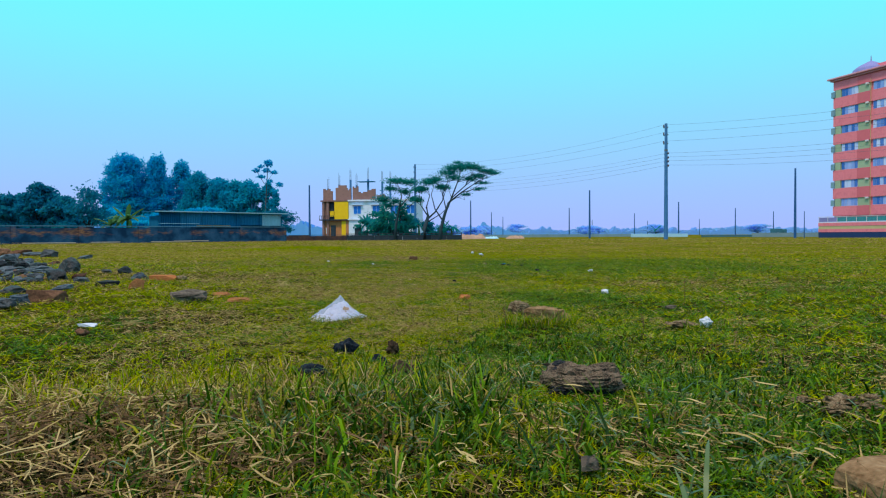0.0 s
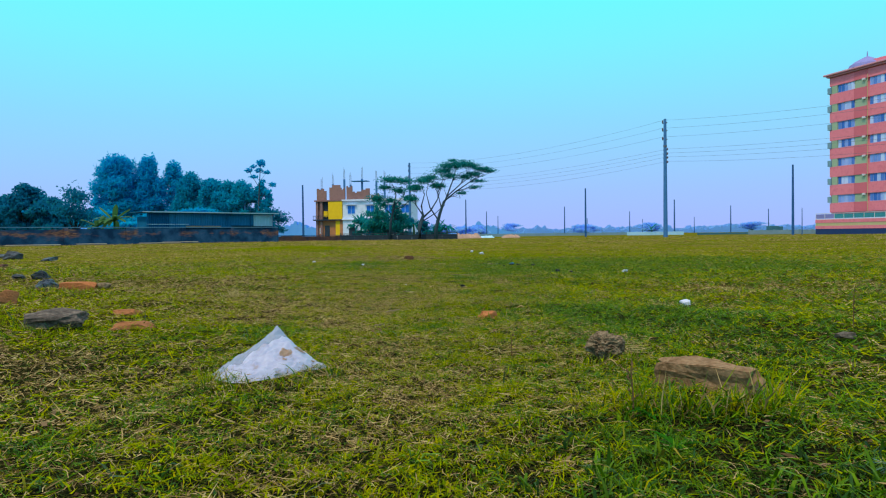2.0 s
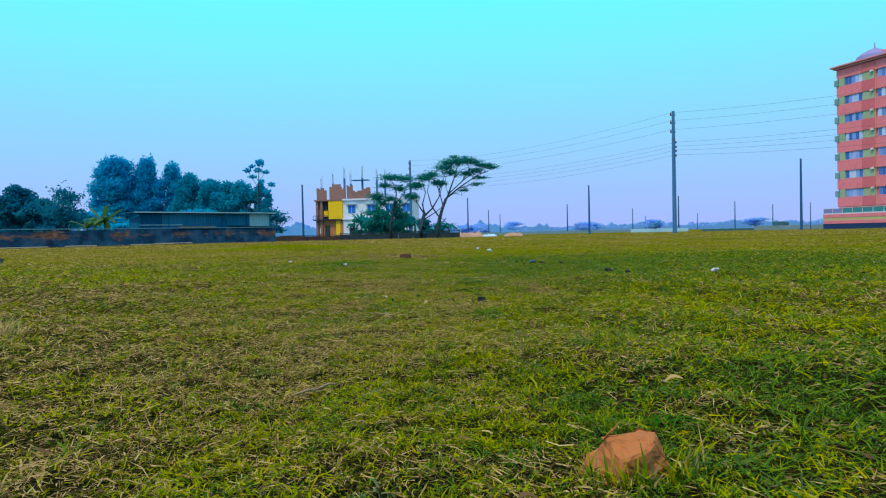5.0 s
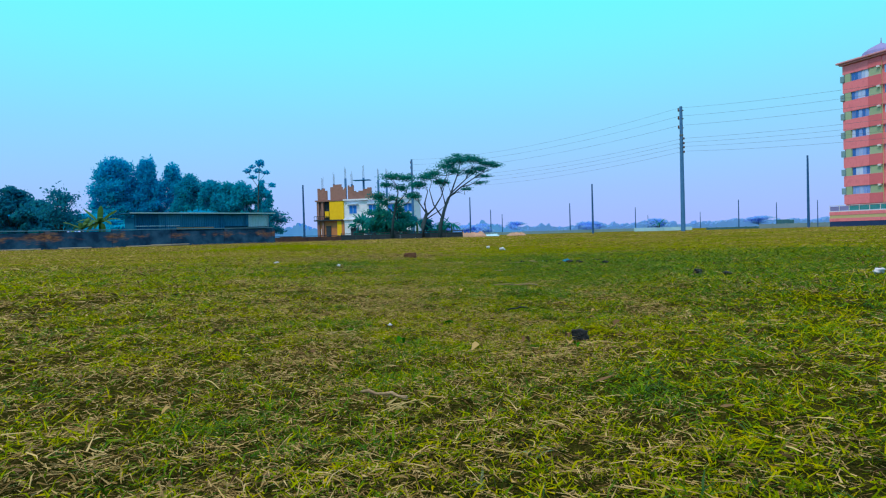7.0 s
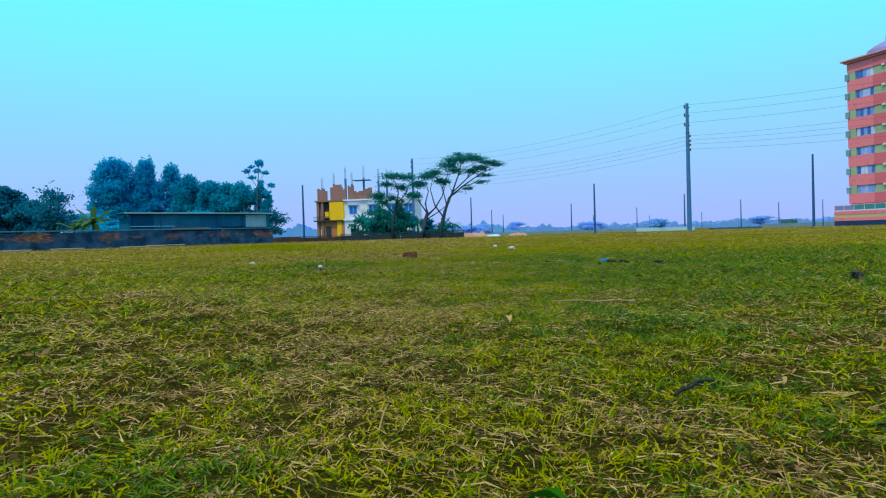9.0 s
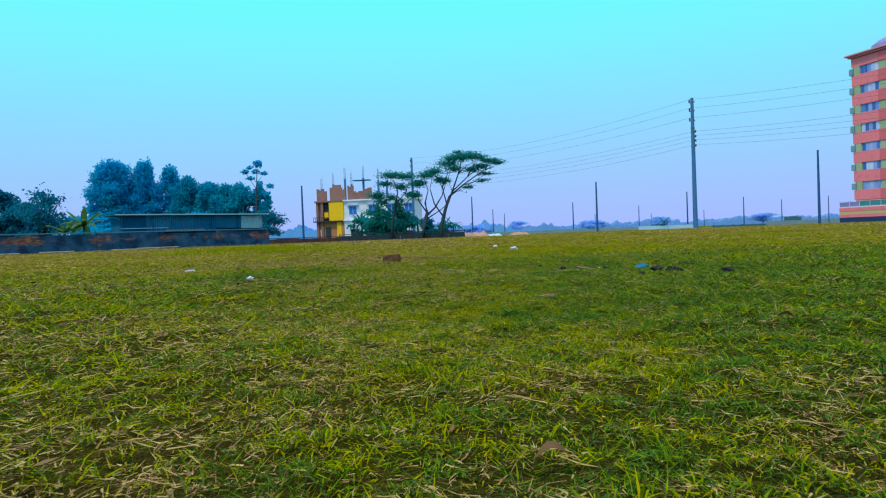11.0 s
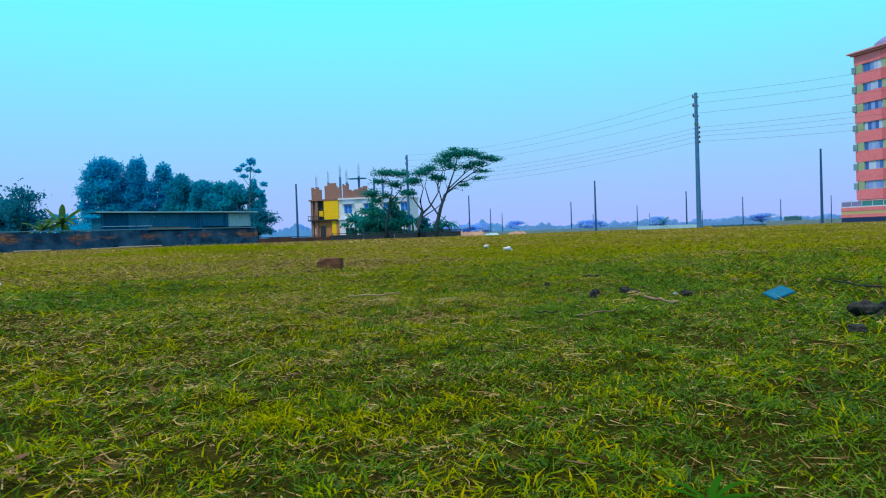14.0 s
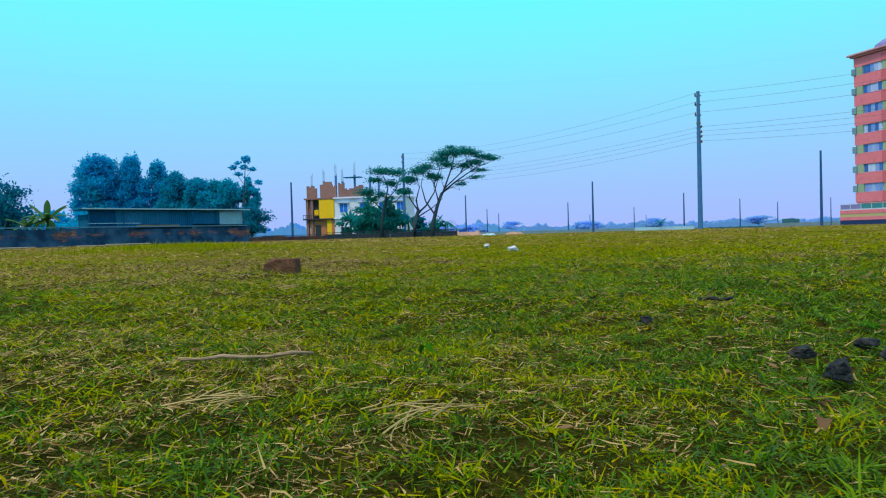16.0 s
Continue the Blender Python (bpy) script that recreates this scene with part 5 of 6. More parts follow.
def wire_pole(at, top, label):
    x, y = at
    z0 = ground_z(x, y)
    ob = thing("power_pole", label, "utility pole", pose(x, y, z0, 0, 0, -53))
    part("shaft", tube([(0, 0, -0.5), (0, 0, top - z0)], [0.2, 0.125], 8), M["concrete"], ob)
    for k, z in enumerate((10.45, 9.75, 8.95)):
        arm = part("cross_arm", box(-0.28, 0.22, -0.05, 0.05, z - 0.1, z - 0.02), M["metal"], ob)
        part("insulator", tube([(-0.25, 0, z - 0.02), (-0.25, 0, z + 0.06), (-0.25, 0, z + 0.1), (-0.25, 0, z + 0.2)], [0.04, 0.08, 0.05, 0.06], 8), M["glaze"], arm)
    for k, z in enumerate((7.95, 7.55, 7.2, 6.8)):
        br = part("bracket", box(-0.2, 0.3, -0.03, 0.03, z - 0.06, z), M["metal"], ob)
        part("insulator", tube([(0.24, 0, z), (0.24, 0, z + 0.05), (0.24, 0, z + 0.14)], [0.05, 0.07, 0.04], 8), M["glaze"], br)
    part("clamp", tube([(0, 0, 8.2), (0, 0, 8.35)], [0.165, 0.165], 8), M["metal"], ob)
    return ob


wire_pole(POLE1[:2], POLE1[2], "tall tapered concrete power pole with small insulators")
wire_pole(POLE3[:2], POLE3[2], "distant concrete power pole beside the trees")
wire_pole(POLE0[:2], POLE0[2], "tall tapered concrete power pole with small insulators")


def cable(a, b, sag, r=0.008):
    pts = []
    for i in range(25):
        u = i / 24
        p = Vector(a).lerp(Vector(b), u)
        p.z -= 4 * sag * u * (1 - u)
        pts.append(p)
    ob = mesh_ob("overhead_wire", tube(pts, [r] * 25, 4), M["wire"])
    tagged(ob, "thin dark overhead wire strung between power poles", "cable", group="overhead wires")


for z, sg, dx in ((10.6, 1.0, -0.2), (9.9, 0.9, -0.2), (9.1, 0.8, -0.2), (7.95, 0.75, 0.2), (7.6, 0.8, 0.2), (7.25, 0.85, 0.2), (6.85, 0.95, 0.2)):
    off = Vector((dx * 0.6, -dx * 0.8, 0))
    for p, q in ((POLE3, POLE1), (POLE1, POLE0)):
        cable(Vector((p[0], p[1], z)) + off, Vector((q[0], q[1], z)) + off, sg)


def plain_pole(x, y, top, r=0.13):
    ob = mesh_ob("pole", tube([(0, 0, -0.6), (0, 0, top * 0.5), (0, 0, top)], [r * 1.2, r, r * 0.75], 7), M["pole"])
    ob.matrix_basis = pose(x, y, -0.4)
    tagged(ob, "slender dark bare pole standing in the plain", "utility pole", group="bare poles")


for x, y, top, r in ((60.0, 113.2, 11.7, 0.19), (-26.8, 143, 11.5, 0.2), (34.7, 154.8, 10.9, 0.2), (7.55, 153.4, 8.6, 0.15), (71.6, 202.6, 10.4, 0.2), (113, 259.4, 10.6, 0.2), (145.7, 296.7, 10.4, 0.2),
                     (47.2, 246.4, 10.4, 0.2), (92.6, 323.3, 10.8, 0.2), (19.3, 250, 9.1, 0.17), (28, 300, 8.8, 0.17), (62.5, 115, 4.6, 0.07), (85, 380, 9, 0.2), (128, 420, 9, 0.2), (160, 420, 10, 0.2)):
    plain_pole(x, y, top, r)

# ---- far walls and stacks ----
def far_wall(name, x0, y0, x1, y1, h, mat_name, label, panels):
    L, m = local(x0, y0, x1, y1)
    ob = thing(name, label, "wall", m, kind="structure")
    for k in range(panels):
        part("wall_panel", box(L * k / panels + 0.05, L * (k + 1) / panels - 0.05, 0, 0.3, -0.4, h), M[mat_name], ob)
        part("pier", box(L * k / panels - 0.2, L * k / panels + 0.045, -0.1, 0.4, -0.4, h + 0.12), M[mat_name], ob)


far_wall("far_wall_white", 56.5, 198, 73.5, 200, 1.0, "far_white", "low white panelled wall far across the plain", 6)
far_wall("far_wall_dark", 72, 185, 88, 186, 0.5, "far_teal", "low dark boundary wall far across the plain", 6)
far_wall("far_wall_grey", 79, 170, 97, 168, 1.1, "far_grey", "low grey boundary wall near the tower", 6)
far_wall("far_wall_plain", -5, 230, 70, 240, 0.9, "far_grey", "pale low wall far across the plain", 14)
def spoil_heap(x, y, w, h, mat_name, label, seed):
    """A low uneven heap of broken masonry with a flat foot."""
    bm = bmesh.new()
    bmesh.ops.create_grid(bm, x_segments=40, y_segments=10, size=0.5)
    o = Vector((seed * 3.7, seed, 0))
    for v in bm.verts:
        u = max(0.0, 1 - (2 * v.co.x) ** 4) * max(0.0, 1 - (2 * v.co.y) ** 2)
        v.co.z = -0.3 + (h + 0.3) * u ** 0.6 * (0.75 + 0.4 * noise.noise(v.co * 5 + o) + 0.25 * noise.noise(v.co * 17 + o))
        v.co.x, v.co.y = v.co.x * w, v.co.y * 2.5
    ob = mesh_ob("spoil_mound", bm, M[mat_name])
    ob.matrix_basis = pose(x, y, ground_z(x, y))
    tagged(ob, label, "heap")


spoil_heap(7.2, 150, 7.4, 1.2, "far_brick", "low pinkish heap of broken masonry at the far field's edge", 1)
spoil_heap(18.3, 160, 4.6, 0.9, "far_brick", "low pinkish heap of broken masonry at the far field's edge", 2)
spoil_heap(13.0, 165, 4.0, 0.6, "far_white", "low pale heap of broken masonry at the far field's edge", 3)
truck = thing("truck", "small dark truck parked beyond the grey wall", "truck", pose(91, 182, -0.4, 0, 0, 10))
part("body", box(-1.6, 0.9, -0.9, 0.9, 0.7, 2.1, bevel=0.08), M["far_teal"], truck)
part("cab", box(0.95, 2.2, -0.9, 0.9, 0.7, 2.0, bevel=0.15), M["far_teal"], truck)
for x in (-1.0, 1.5):
    for y in (-0.8, 0.8):
        wh = part("wheel", tube([(x, y - 0.12, 0.4), (x, y + 0.12, 0.4)], [0.4, 0.4], 12), M["dark"], truck)


# ---- grass standing up against half-sunk things ----
cx, cy, cs = [], [], []
for x, y, rx, ry, n, size in ((1.277, 1.647, 0.1, 0.085, 620, 1.4), (1.270, 2.187, 0.05, 0.045, 200, 0.9), (0.527, 2.027, 0.12, 0.1, 330, 0.7), (1.187, 0.49, 0.11, 0.07, 200, 0.5), (-0.323, 2.807, 0.11, 0.07, 200, 1.1), (1.077, 3.207, 0.045, 0.035, 160, 0.9),
                              (-1.203, 4.567, 0.12, 0.07, 200, 1.1), (-1.143, 3.927, 0.06, 0.05, 120, 1.1), (0.372, 13.07, 0.09, 0.06, 140, 0.7), (1.442, 0.047, 0.055, 0.05, 160, 0.9), (1.959, 9.578, 0.12, 0.05, 200, 0.9), (0.695, 1.077, 0.03, 0.028, 90, 0.7), (2.018, 3.697, 0.035, 0.03, 90, 0.9), (1.877, 1.737, 0.06, 0.04, 160, 0.9)):
    a, d = rng.uniform(math.pi, 2.1 * math.pi, n), 1 + 0.18 * np.abs(rng.normal(0, 1, n))
    cx, cy, cs = np.append(cx, x + rx * d * np.cos(a)), np.append(cy, y + ry * d * np.sin(a)), np.append(cs, np.full(n, size))
n = len(cx)
pick = rng.uniform(0, 1, n)
for lo, hi, key, name, label in ((0.0, 0.4, "grass", "grass", TURF), (0.4, 0.8, "lush", "grass", LUSH), (0.8, 1.0, "straw", "straw", DEAD)):
    q = (pick >= lo) & (pick < hi)
    blades(name, cx[q], cy[q], cs[q] * np.clip(0.03 * rng.lognormal(0, 0.4, q.sum()), 0.01, 0.06), 0.0024 * rng.uniform(0.6, 1.5, q.sum()), rng.uniform(0.15, 1.1, q.sum()), M[key], label, name, rng)


# ---- loose things on the grass ----
def lump(name, at, dims, mat, label, category, seed, rz=0, rough=0.3, sharp=False, sink=0.15, tilt=0.0, freq=2.2, group="", detail=3, pits=0.0):
    r = random.Random(seed)
    bm = bmesh.new()
    if sharp:
        if "brick" == category:
            bmesh.ops.create_cube(bm, size=1)
        else:
            bmesh.ops.create_cube(bm, size=0.9)
            for v in bm.verts:
                v.co += Vector((r.uniform(-0.2, 0.12), r.uniform(-0.2, 0.12), r.uniform(-0.25, 0.1)))
        for i in range(3 if category == "brick" else 5):
            n = Vector((r.uniform(-1, 1), r.uniform(-1, 1), r.uniform(0.1, 1))).normalized()
            cut = bmesh.ops.bisect_plane(bm, geom=bm.verts[:] + bm.edges[:] + bm.faces[:], plane_co=n * (0.58 if category == "brick" else r.uniform(0.3, 0.46)), plane_no=n, clear_outer=True)
            bmesh.ops.contextual_create(bm, geom=[e for e in cut["geom_cut"] if isinstance(e, bmesh.types.BMEdge)])
        bmesh.ops.triangulate(bm, faces=bm.faces[:])
        bmesh.ops.bevel(bm, geom=bm.edges[:], offset=0.03, segments=1, affect="EDGES")
        bmesh.ops.triangulate(bm, faces=bm.faces[:])
        bmesh.ops.subdivide_edges(bm, edges=[e for e in bm.edges if e.calc_length() > 0.2], cuts=3, use_grid_fill=True)
        bmesh.ops.triangulate(bm, faces=bm.faces[:])
    else:
        bmesh.ops.create_icosphere(bm, subdivisions=detail, radius=0.55)
    o = Vector((r.uniform(0, 50), r.uniform(0, 50), r.uniform(0, 50)))
    for v in bm.verts:
        k = noise.noise(v.co * freq + o) * rough + noise.noise(v.co * freq * 3 + o) * rough * 0.45 + noise.noise(v.co * freq * 8 + o) * rough * 0.18
        k -= pits * (max(0.0, noise.noise(v.co * freq * 4 + o)) + 0.7 * max(0.0, noise.noise(v.co * freq * 9 - o)))
        v.co += v.co.normalized() * k * (0.45 if sharp else 1)
        v.co = Vector((v.co.x * dims[0], v.co.y * dims[1], v.co.z * dims[2]))
    ob = mesh_ob(name, bm, mat, smooth=not sharp)
    x, y = at
    mat_top = 0.014 if y < 12 and dims[2] < 0.05 else 0.0
    ob.matrix_basis = pose(x, y, ground_z(x, y) + mat_top + dims[2] * (0.5 - sink), tilt, 0, rz)
    return tagged(ob, label, category, group)


# burnt driftwood log with a hollow
log = thing("burnt_log", "short charred hollow chunk of driftwood on the grass", "log", pose(1.2, 0.575, ground_z(1.2, 0.575) + 0.02, 0, 0, -4) @ Matrix.Diagonal((0.75, 0.75, 0.84, 1)))


def log_piece(x0, x1, y, z, r, seed, flat=0.7):
    """A rough, split, ridged piece of log with torn ends."""
    rows, sides, o = 44, 30, Vector((seed * 3.1, seed * 1.7, 0))
    pts = [(x0 + (x1 - x0) * i / (rows - 1), y + 0.012 * math.sin(i * 0.09 + seed), z + 0.006 * math.sin(i * 0.13 + seed)) for i in range(rows)]
    bm = tube(pts, [r * (0.5 + 0.5 * math.sin(math.pi * (i + 5) / (rows + 9)) ** 0.5) for i in range(rows)], sides)
    for v in bm.verts:
        q = Vector((0, v.co.y - y, v.co.z - z))
        d = q.normalized() if q.length > 1e-6 else Vector((0, 0, 0))
        ridge = 1 - 2 * abs(noise.noise(Vector((v.co.x * 12, d.y * 3.2, d.z * 3.2)) + o))
        tear = noise.noise(Vector((v.co.x * 40, d.y * 7, d.z * 7)) + o)
        v.co += d * r * (0.38 * ridge + 0.3 * tear + 0.16 * noise.noise(v.co * 260 + o))
        end = min(1, abs(v.co.x - (x0 + x1) / 2) / ((x1 - x0) / 2))
        v.co.x += 0.9 * r * end * noise.noise(Vector((seed, d.y * 4, d.z * 4)) + o)
        v.co.z = z + (v.co.z - z) * flat
    return bm


part("log_body", log_piece(-0.08, 0.092, 0.006, 0.02, 0.03, 1), M["burnt_bark"], log)
part("bark_strip", log_piece(-0.095, 0.06, -0.024, 0.018, 0.016, 2, 0.8), M["burnt_bark"], log, "pale torn bark strip")
part("bark_strip", log_piece(-0.03, 0.085, 0.012, 0.04, 0.014, 3, 0.55), M["burnt_bark"], log, "pale torn bark strip")
part("knot", log_piece(-0.075, -0.036, 0.022, 0.034, 0.014, 4, 0.9), M["char"], log)
part("underside", log_piece(-0.075, 0.08, -0.012, 0.002, 0.02, 5, 0.6), M["char"], log, "charred black underside")

# crumpled white bag with a peak
bag = thing("plastic_bag", "crumpled thin white plastic bag with brown stains", "plastic bag", pose(0.525, 2.068, ground_z(0.525, 2.068) + 0.003, 0, 0, 47) @ Matrix.Diagonal((0.98, 1.0, 1.0, 1)))


def bag_point(u, w, proud=0.0):
    """A point of the film for u, w in -1 to 1: a low skirt drawn up to one peak."""
    du, dw = (u - 0.42) / (1.5 if u < 0.42 else 0.75), (w - 0.62) / (1.75 if w < 0.62 else 0.45)
    edge = 1 - 0.12 * noise.noise(Vector((u * 1.5, w * 1.5, 3))) - 0.12 * abs(u * w)
    crease = 1 - abs(noise.noise(Vector((u * 2.2, w * 1.5, 1)))) * 2
    fold = 0.009 * crease + 0.002 * noise.noise(Vector((u * 4, w * 4, 2))) + 0.0045 * (1 - 2 * abs(noise.noise(Vector((u * 5 + w * 3, w * 7 - u * 2, 6))))) + 0.0018 * noise.noise(Vector((u * 13, w * 11, 5)))
    hem = 1 - max(abs(u), abs(w)) ** 5
    z = 0.073 * max(0.0, 1 - math.hypot(du, dw)) ** 2.0 + 0.011 * hem + fold * hem
    return Vector((u * 0.122 * edge, w * 0.074 * edge - proud, max(0.002, z) + proud))


def bag_patch(u0, u1, w0, w1, nu, nw, proud=0.0, ragged=0.0):
    bm = bmesh.new()
    grid = []
    for a in range(nu + 1):
        row = []
        for b in range(nw + 1):
            p, q = a / nu * 2 - 1, b / nw * 2 - 1
            pull = 1 - ragged * (0.5 * min(abs(p), abs(q)) + 0.5 * abs(noise.noise(Vector((p * 2.3 + u0, q * 2.3, 7)))))
            row.append(bm.verts.new(bag_point(u0 + (u1 - u0) * (p * pull + 1) / 2, w0 + (w1 - w0) * (q * pull + 1) / 2, proud)))
        grid.append(row)
    for lo, hi in zip(grid, grid[1:]):
        for b in range(nw):
            bm.faces.new((lo[b], hi[b], hi[b + 1], lo[b + 1]))
    return bm


part("film", bag_patch(-1, 1, -1, 0.34, 90, 52), M["plastic"], bag, smooth=True)
part("film", bag_patch(-1, 1, 0.34, 1, 90, 26), M["clear_plastic"], bag, "thin see-through upper corner of the film", smooth=True)
for u0, u1, w0, w1 in ((0.1, 0.42, -0.35, -0.02), (0.48, 0.74, -0.2, 0.02), (0.05, 0.16, -0.55, -0.38), (0.6, 0.72, -0.72, -0.62)):
    part("stain", bag_patch(u0, u1, w0, w1, 14, 14, 0.0012, 0.8), M["stain"], bag, "faint brown stain", smooth=True)
lump("brick", (1.312, 1.712), (0.15, 0.06, 0.044), M["old_brick"], "weathered brown brick half sunk in the grass", "brick", 3, rz=-44, rough=0.3, sharp=True, sink=0.2, tilt=4)
lump("mud_clod", (1.270, 2.207), (0.078, 0.068, 0.056), M["mud"], "rough dried clod of pale earth", "clod", 4, rough=0.16, freq=3.2, detail=6, sink=-0.15, pits=0.12)
lump("brick_shard", (1.082, 3.224), (0.084, 0.062, 0.056), M["brick_orange"], "bright orange broken brick shard", "brick shard", 5, rz=20, rough=0.3, pits=0.06, sharp=True, freq=1.8)
lump("plastic_scrap", (1.972, 3.612), (0.042, 0.03, 0.028), M["paper"], "small white crumpled scrap", "litter", 6, rough=0.4)
lump("crumpled_tissue", (1.887, 1.747), (0.036, 0.03, 0.028), M["paper"], "white crumpled tissue with pointed folds", "litter", 7, rough=0.35, freq=3.4, sink=0.0, detail=4)
lump("mud_clod", (1.807, 1.767), (0.085, 0.05, 0.017), M["mud"], "flat grey clod of earth", "clod", 8, rough=0.4, freq=3, detail=5, pits=0.1)
lump("dark_clod", (0.667, 0.797), (0.05, 0.034, 0.03), M["tar"], "small smooth blue-black clod", "clod", 90, sink=0.4, rough=0.28, detail=4)
lump("dark_clod", (0.857, 0.835), (0.05, 0.1, 0.034), M["dirt"], "crumbling dark brown clod in dry grass", "clod", 91, sink=0.45, rough=0.4, freq=4, detail=5, pits=0.3)
lump("dark_clod", (0.787, 0.987), (0.03, 0.02, 0.026), M["tar"], "small smooth blue-black clod", "clod", 92, sink=0.5, rough=0.35)
lump("dark_clod", (0.695, 1.087), (0.056, 0.04, 0.04), M["tar"], "blue-black clod with straw stuck to it", "clod", 9, rough=0.26, freq=2.4, detail=5, pits=0.06, sink=0.3)
lump("dark_clod", (0.814, 1.137), (0.026, 0.024, 0.034), M["dirt"], "small dark brown clod", "clod", 10, rough=0.4, freq=3, detail=4, pits=0.3)
for k, (x, y, w) in enumerate(((1.6, 0.45, 0.04), (1.64, 0.5, 0.05), (1.665, 0.455, 0.032), (1.58, 0.52, 0.028), (1.7, 0.52, 0.035))):
    lump("mud_clod", (x, y), (w, w * 0.7, w * 0.4), M["mud"], "small crumbled clod of brown earth in worn grass", "clod", 93 + k, sink=0.3, rough=0.4, freq=4, detail=4, pits=0.4, group="crumbled clods")
lump("stone", (1.117, 0.113), (0.026, 0.02, 0.016), M["slab"], "small dark grey stone in the grass", "stone", 94, rough=0.2, sharp=True)
lump("stone", (2.02, 2.52), (0.05, 0.035, 0.018), M["slab"], "small flat grey stone in the grass", "stone", 95, rough=0.2, sharp=True, sink=0.2)
lump("brick", (1.45, 0.062), (0.11, 0.075, 0.05), M["old_brick"], "broken pale brick lying in the grass", "brick", 11, rz=12, rough=0.1, sharp=True)
lump("stone", (1.307, 0.017), (0.045, 0.035, 0.018), M["brick"], "flat broken brick piece", "stone", 12, sharp=True, rough=0.15, sink=0.5)
lump("stone", (1.367, 0.017), (0.045, 0.035, 0.018), M["mud"], "flat grey-brown stone piece", "stone", 13, sharp=True, rough=0.15, sink=0.5)
lump("brick", (-0.365, 2.86), (0.17, 0.1, 0.042), M["slab"], "angular grey-brown brick bat with a flat top", "brick", 14, rz=24, rough=0.35, sharp=True, tilt=12, sink=0.05)
lump("brick_shard", (-0.351, 3.334), (0.11, 0.07, 0.03), M["shard"], "flat orange brick shard sunk in grass", "brick shard", 15, rough=0.2, sharp=True, sink=0.5)
lump("brick_shard", (-0.092, 2.810), (0.12, 0.07, 0.025), M["shard"], "flat red-brown brick shard sunk in grass", "brick shard", 16, rough=0.2, sharp=True, sink=0.5)
lump("paper_scrap", (-0.29, 1.705), (0.066, 0.042, 0.012), M["paper"], "folded white paper scrap", "litter", 17, rough=0.2, sharp=True, sink=-0.6)
lump("stone", (-0.225, 1.53), (0.036, 0.03, 0.02), M["brick"], "small brown stone under a paper scrap", "stone", 18, rough=0.25)
lump("brick_shard", (-0.92, 3.5), (0.085, 0.06, 0.095), M["shard"], "upright orange brick shard", "brick shard", 19, rz=30, rough=0.2, sharp=True, tilt=20)
lump("brick", (-1.26, 4.73), (0.2, 0.1, 0.06), M["brick_orange"], "whole brown brick among rubble", "brick", 20, rz=8, rough=0.1, sharp=True)
lump("stone", (-1.12, 4.74), (0.07, 0.05, 0.04), M["mud"], "pale broken stone beside a brick", "stone", 21, rough=0.25)
lump("stone", (-1.169, 3.616), (0.15, 0.05, 0.06), M["stone"], "thin slanting blue-grey stone", "stone", 22, rz=25, rough=0.2, sharp=True)
lump("brick", (-0.925, 2.56), (0.17, 0.1, 0.066), M["brick"], "dark red-brown brick at the edge of the rubble", "brick", 24, rz=-18, rough=0.12, sharp=True, tilt=-6, sink=0.1)
RUBBLE = [(-0.940, 2.257, 0.11, 0), (-0.979, 2.427, 0.09, 0), (-1.177, 3.143, 0.13, 0), (-1.879, 4.306, 0.2, 0), (-2.182, 4.551, 0.1, 0), (-2.977, 5.732, 0.2, 0), (-2.488, 5.631, 0.26, 0),
          (-4.490, 8.195, 0.3, 0), (-3.876, 6.827, 0.16, 0), (-1.440, 4.713, 0.13, 0), (-2.075, 5.461, 0.11, 0), (-1.870, 5.392, 0.15, 0), (-1.523, 3.961, 0.1, 0), (-1.324, 2.939, 0.14, 0), (-11.076, 18.146, 0.5, 1),
          (-10.953, 18.680, 0.5, 1), (-10.237, 17.991, 0.5, 0), (-9.011, 16.762, 0.4, 0), (-5.523, 10.697, 0.25, 1), (-1.776, 4.421, 0.1, 1), (-7.744, 12.995, 0.4, 0), (-7.375, 15.183, 0.35, 0)]
heap = random.Random(12)
for k in range(120):
    u = heap.random() ** 1.5
    y = 4.1 + 10.5 * u
    RUBBLE.append((-1.75 - 0.6 * (y - 4) - heap.random() ** 1.3 * (0.75 + 1.6 * u), y, heap.uniform(0.06, 0.2) * (0.85 + 0.9 * u), heap.random() < 0.27))
for k, (x, y, w, red) in enumerate(RUBBLE):
    lump("rubble_stone", (x, y), (w * 0.98, w * 0.66, w * (0.4 + 0.16 * math.sin(k * 2.3))), M["brick" if red else "stone"], "broken brown brick in a heap of rubble" if red else "blue-grey broken concrete lump in a heap of rubble", "rubble", 200 + k, rz=k * 47, rough=0.32, sharp=True, tilt=16 * math.sin(k * 1.9), sink=0.05, group="rubble heap")

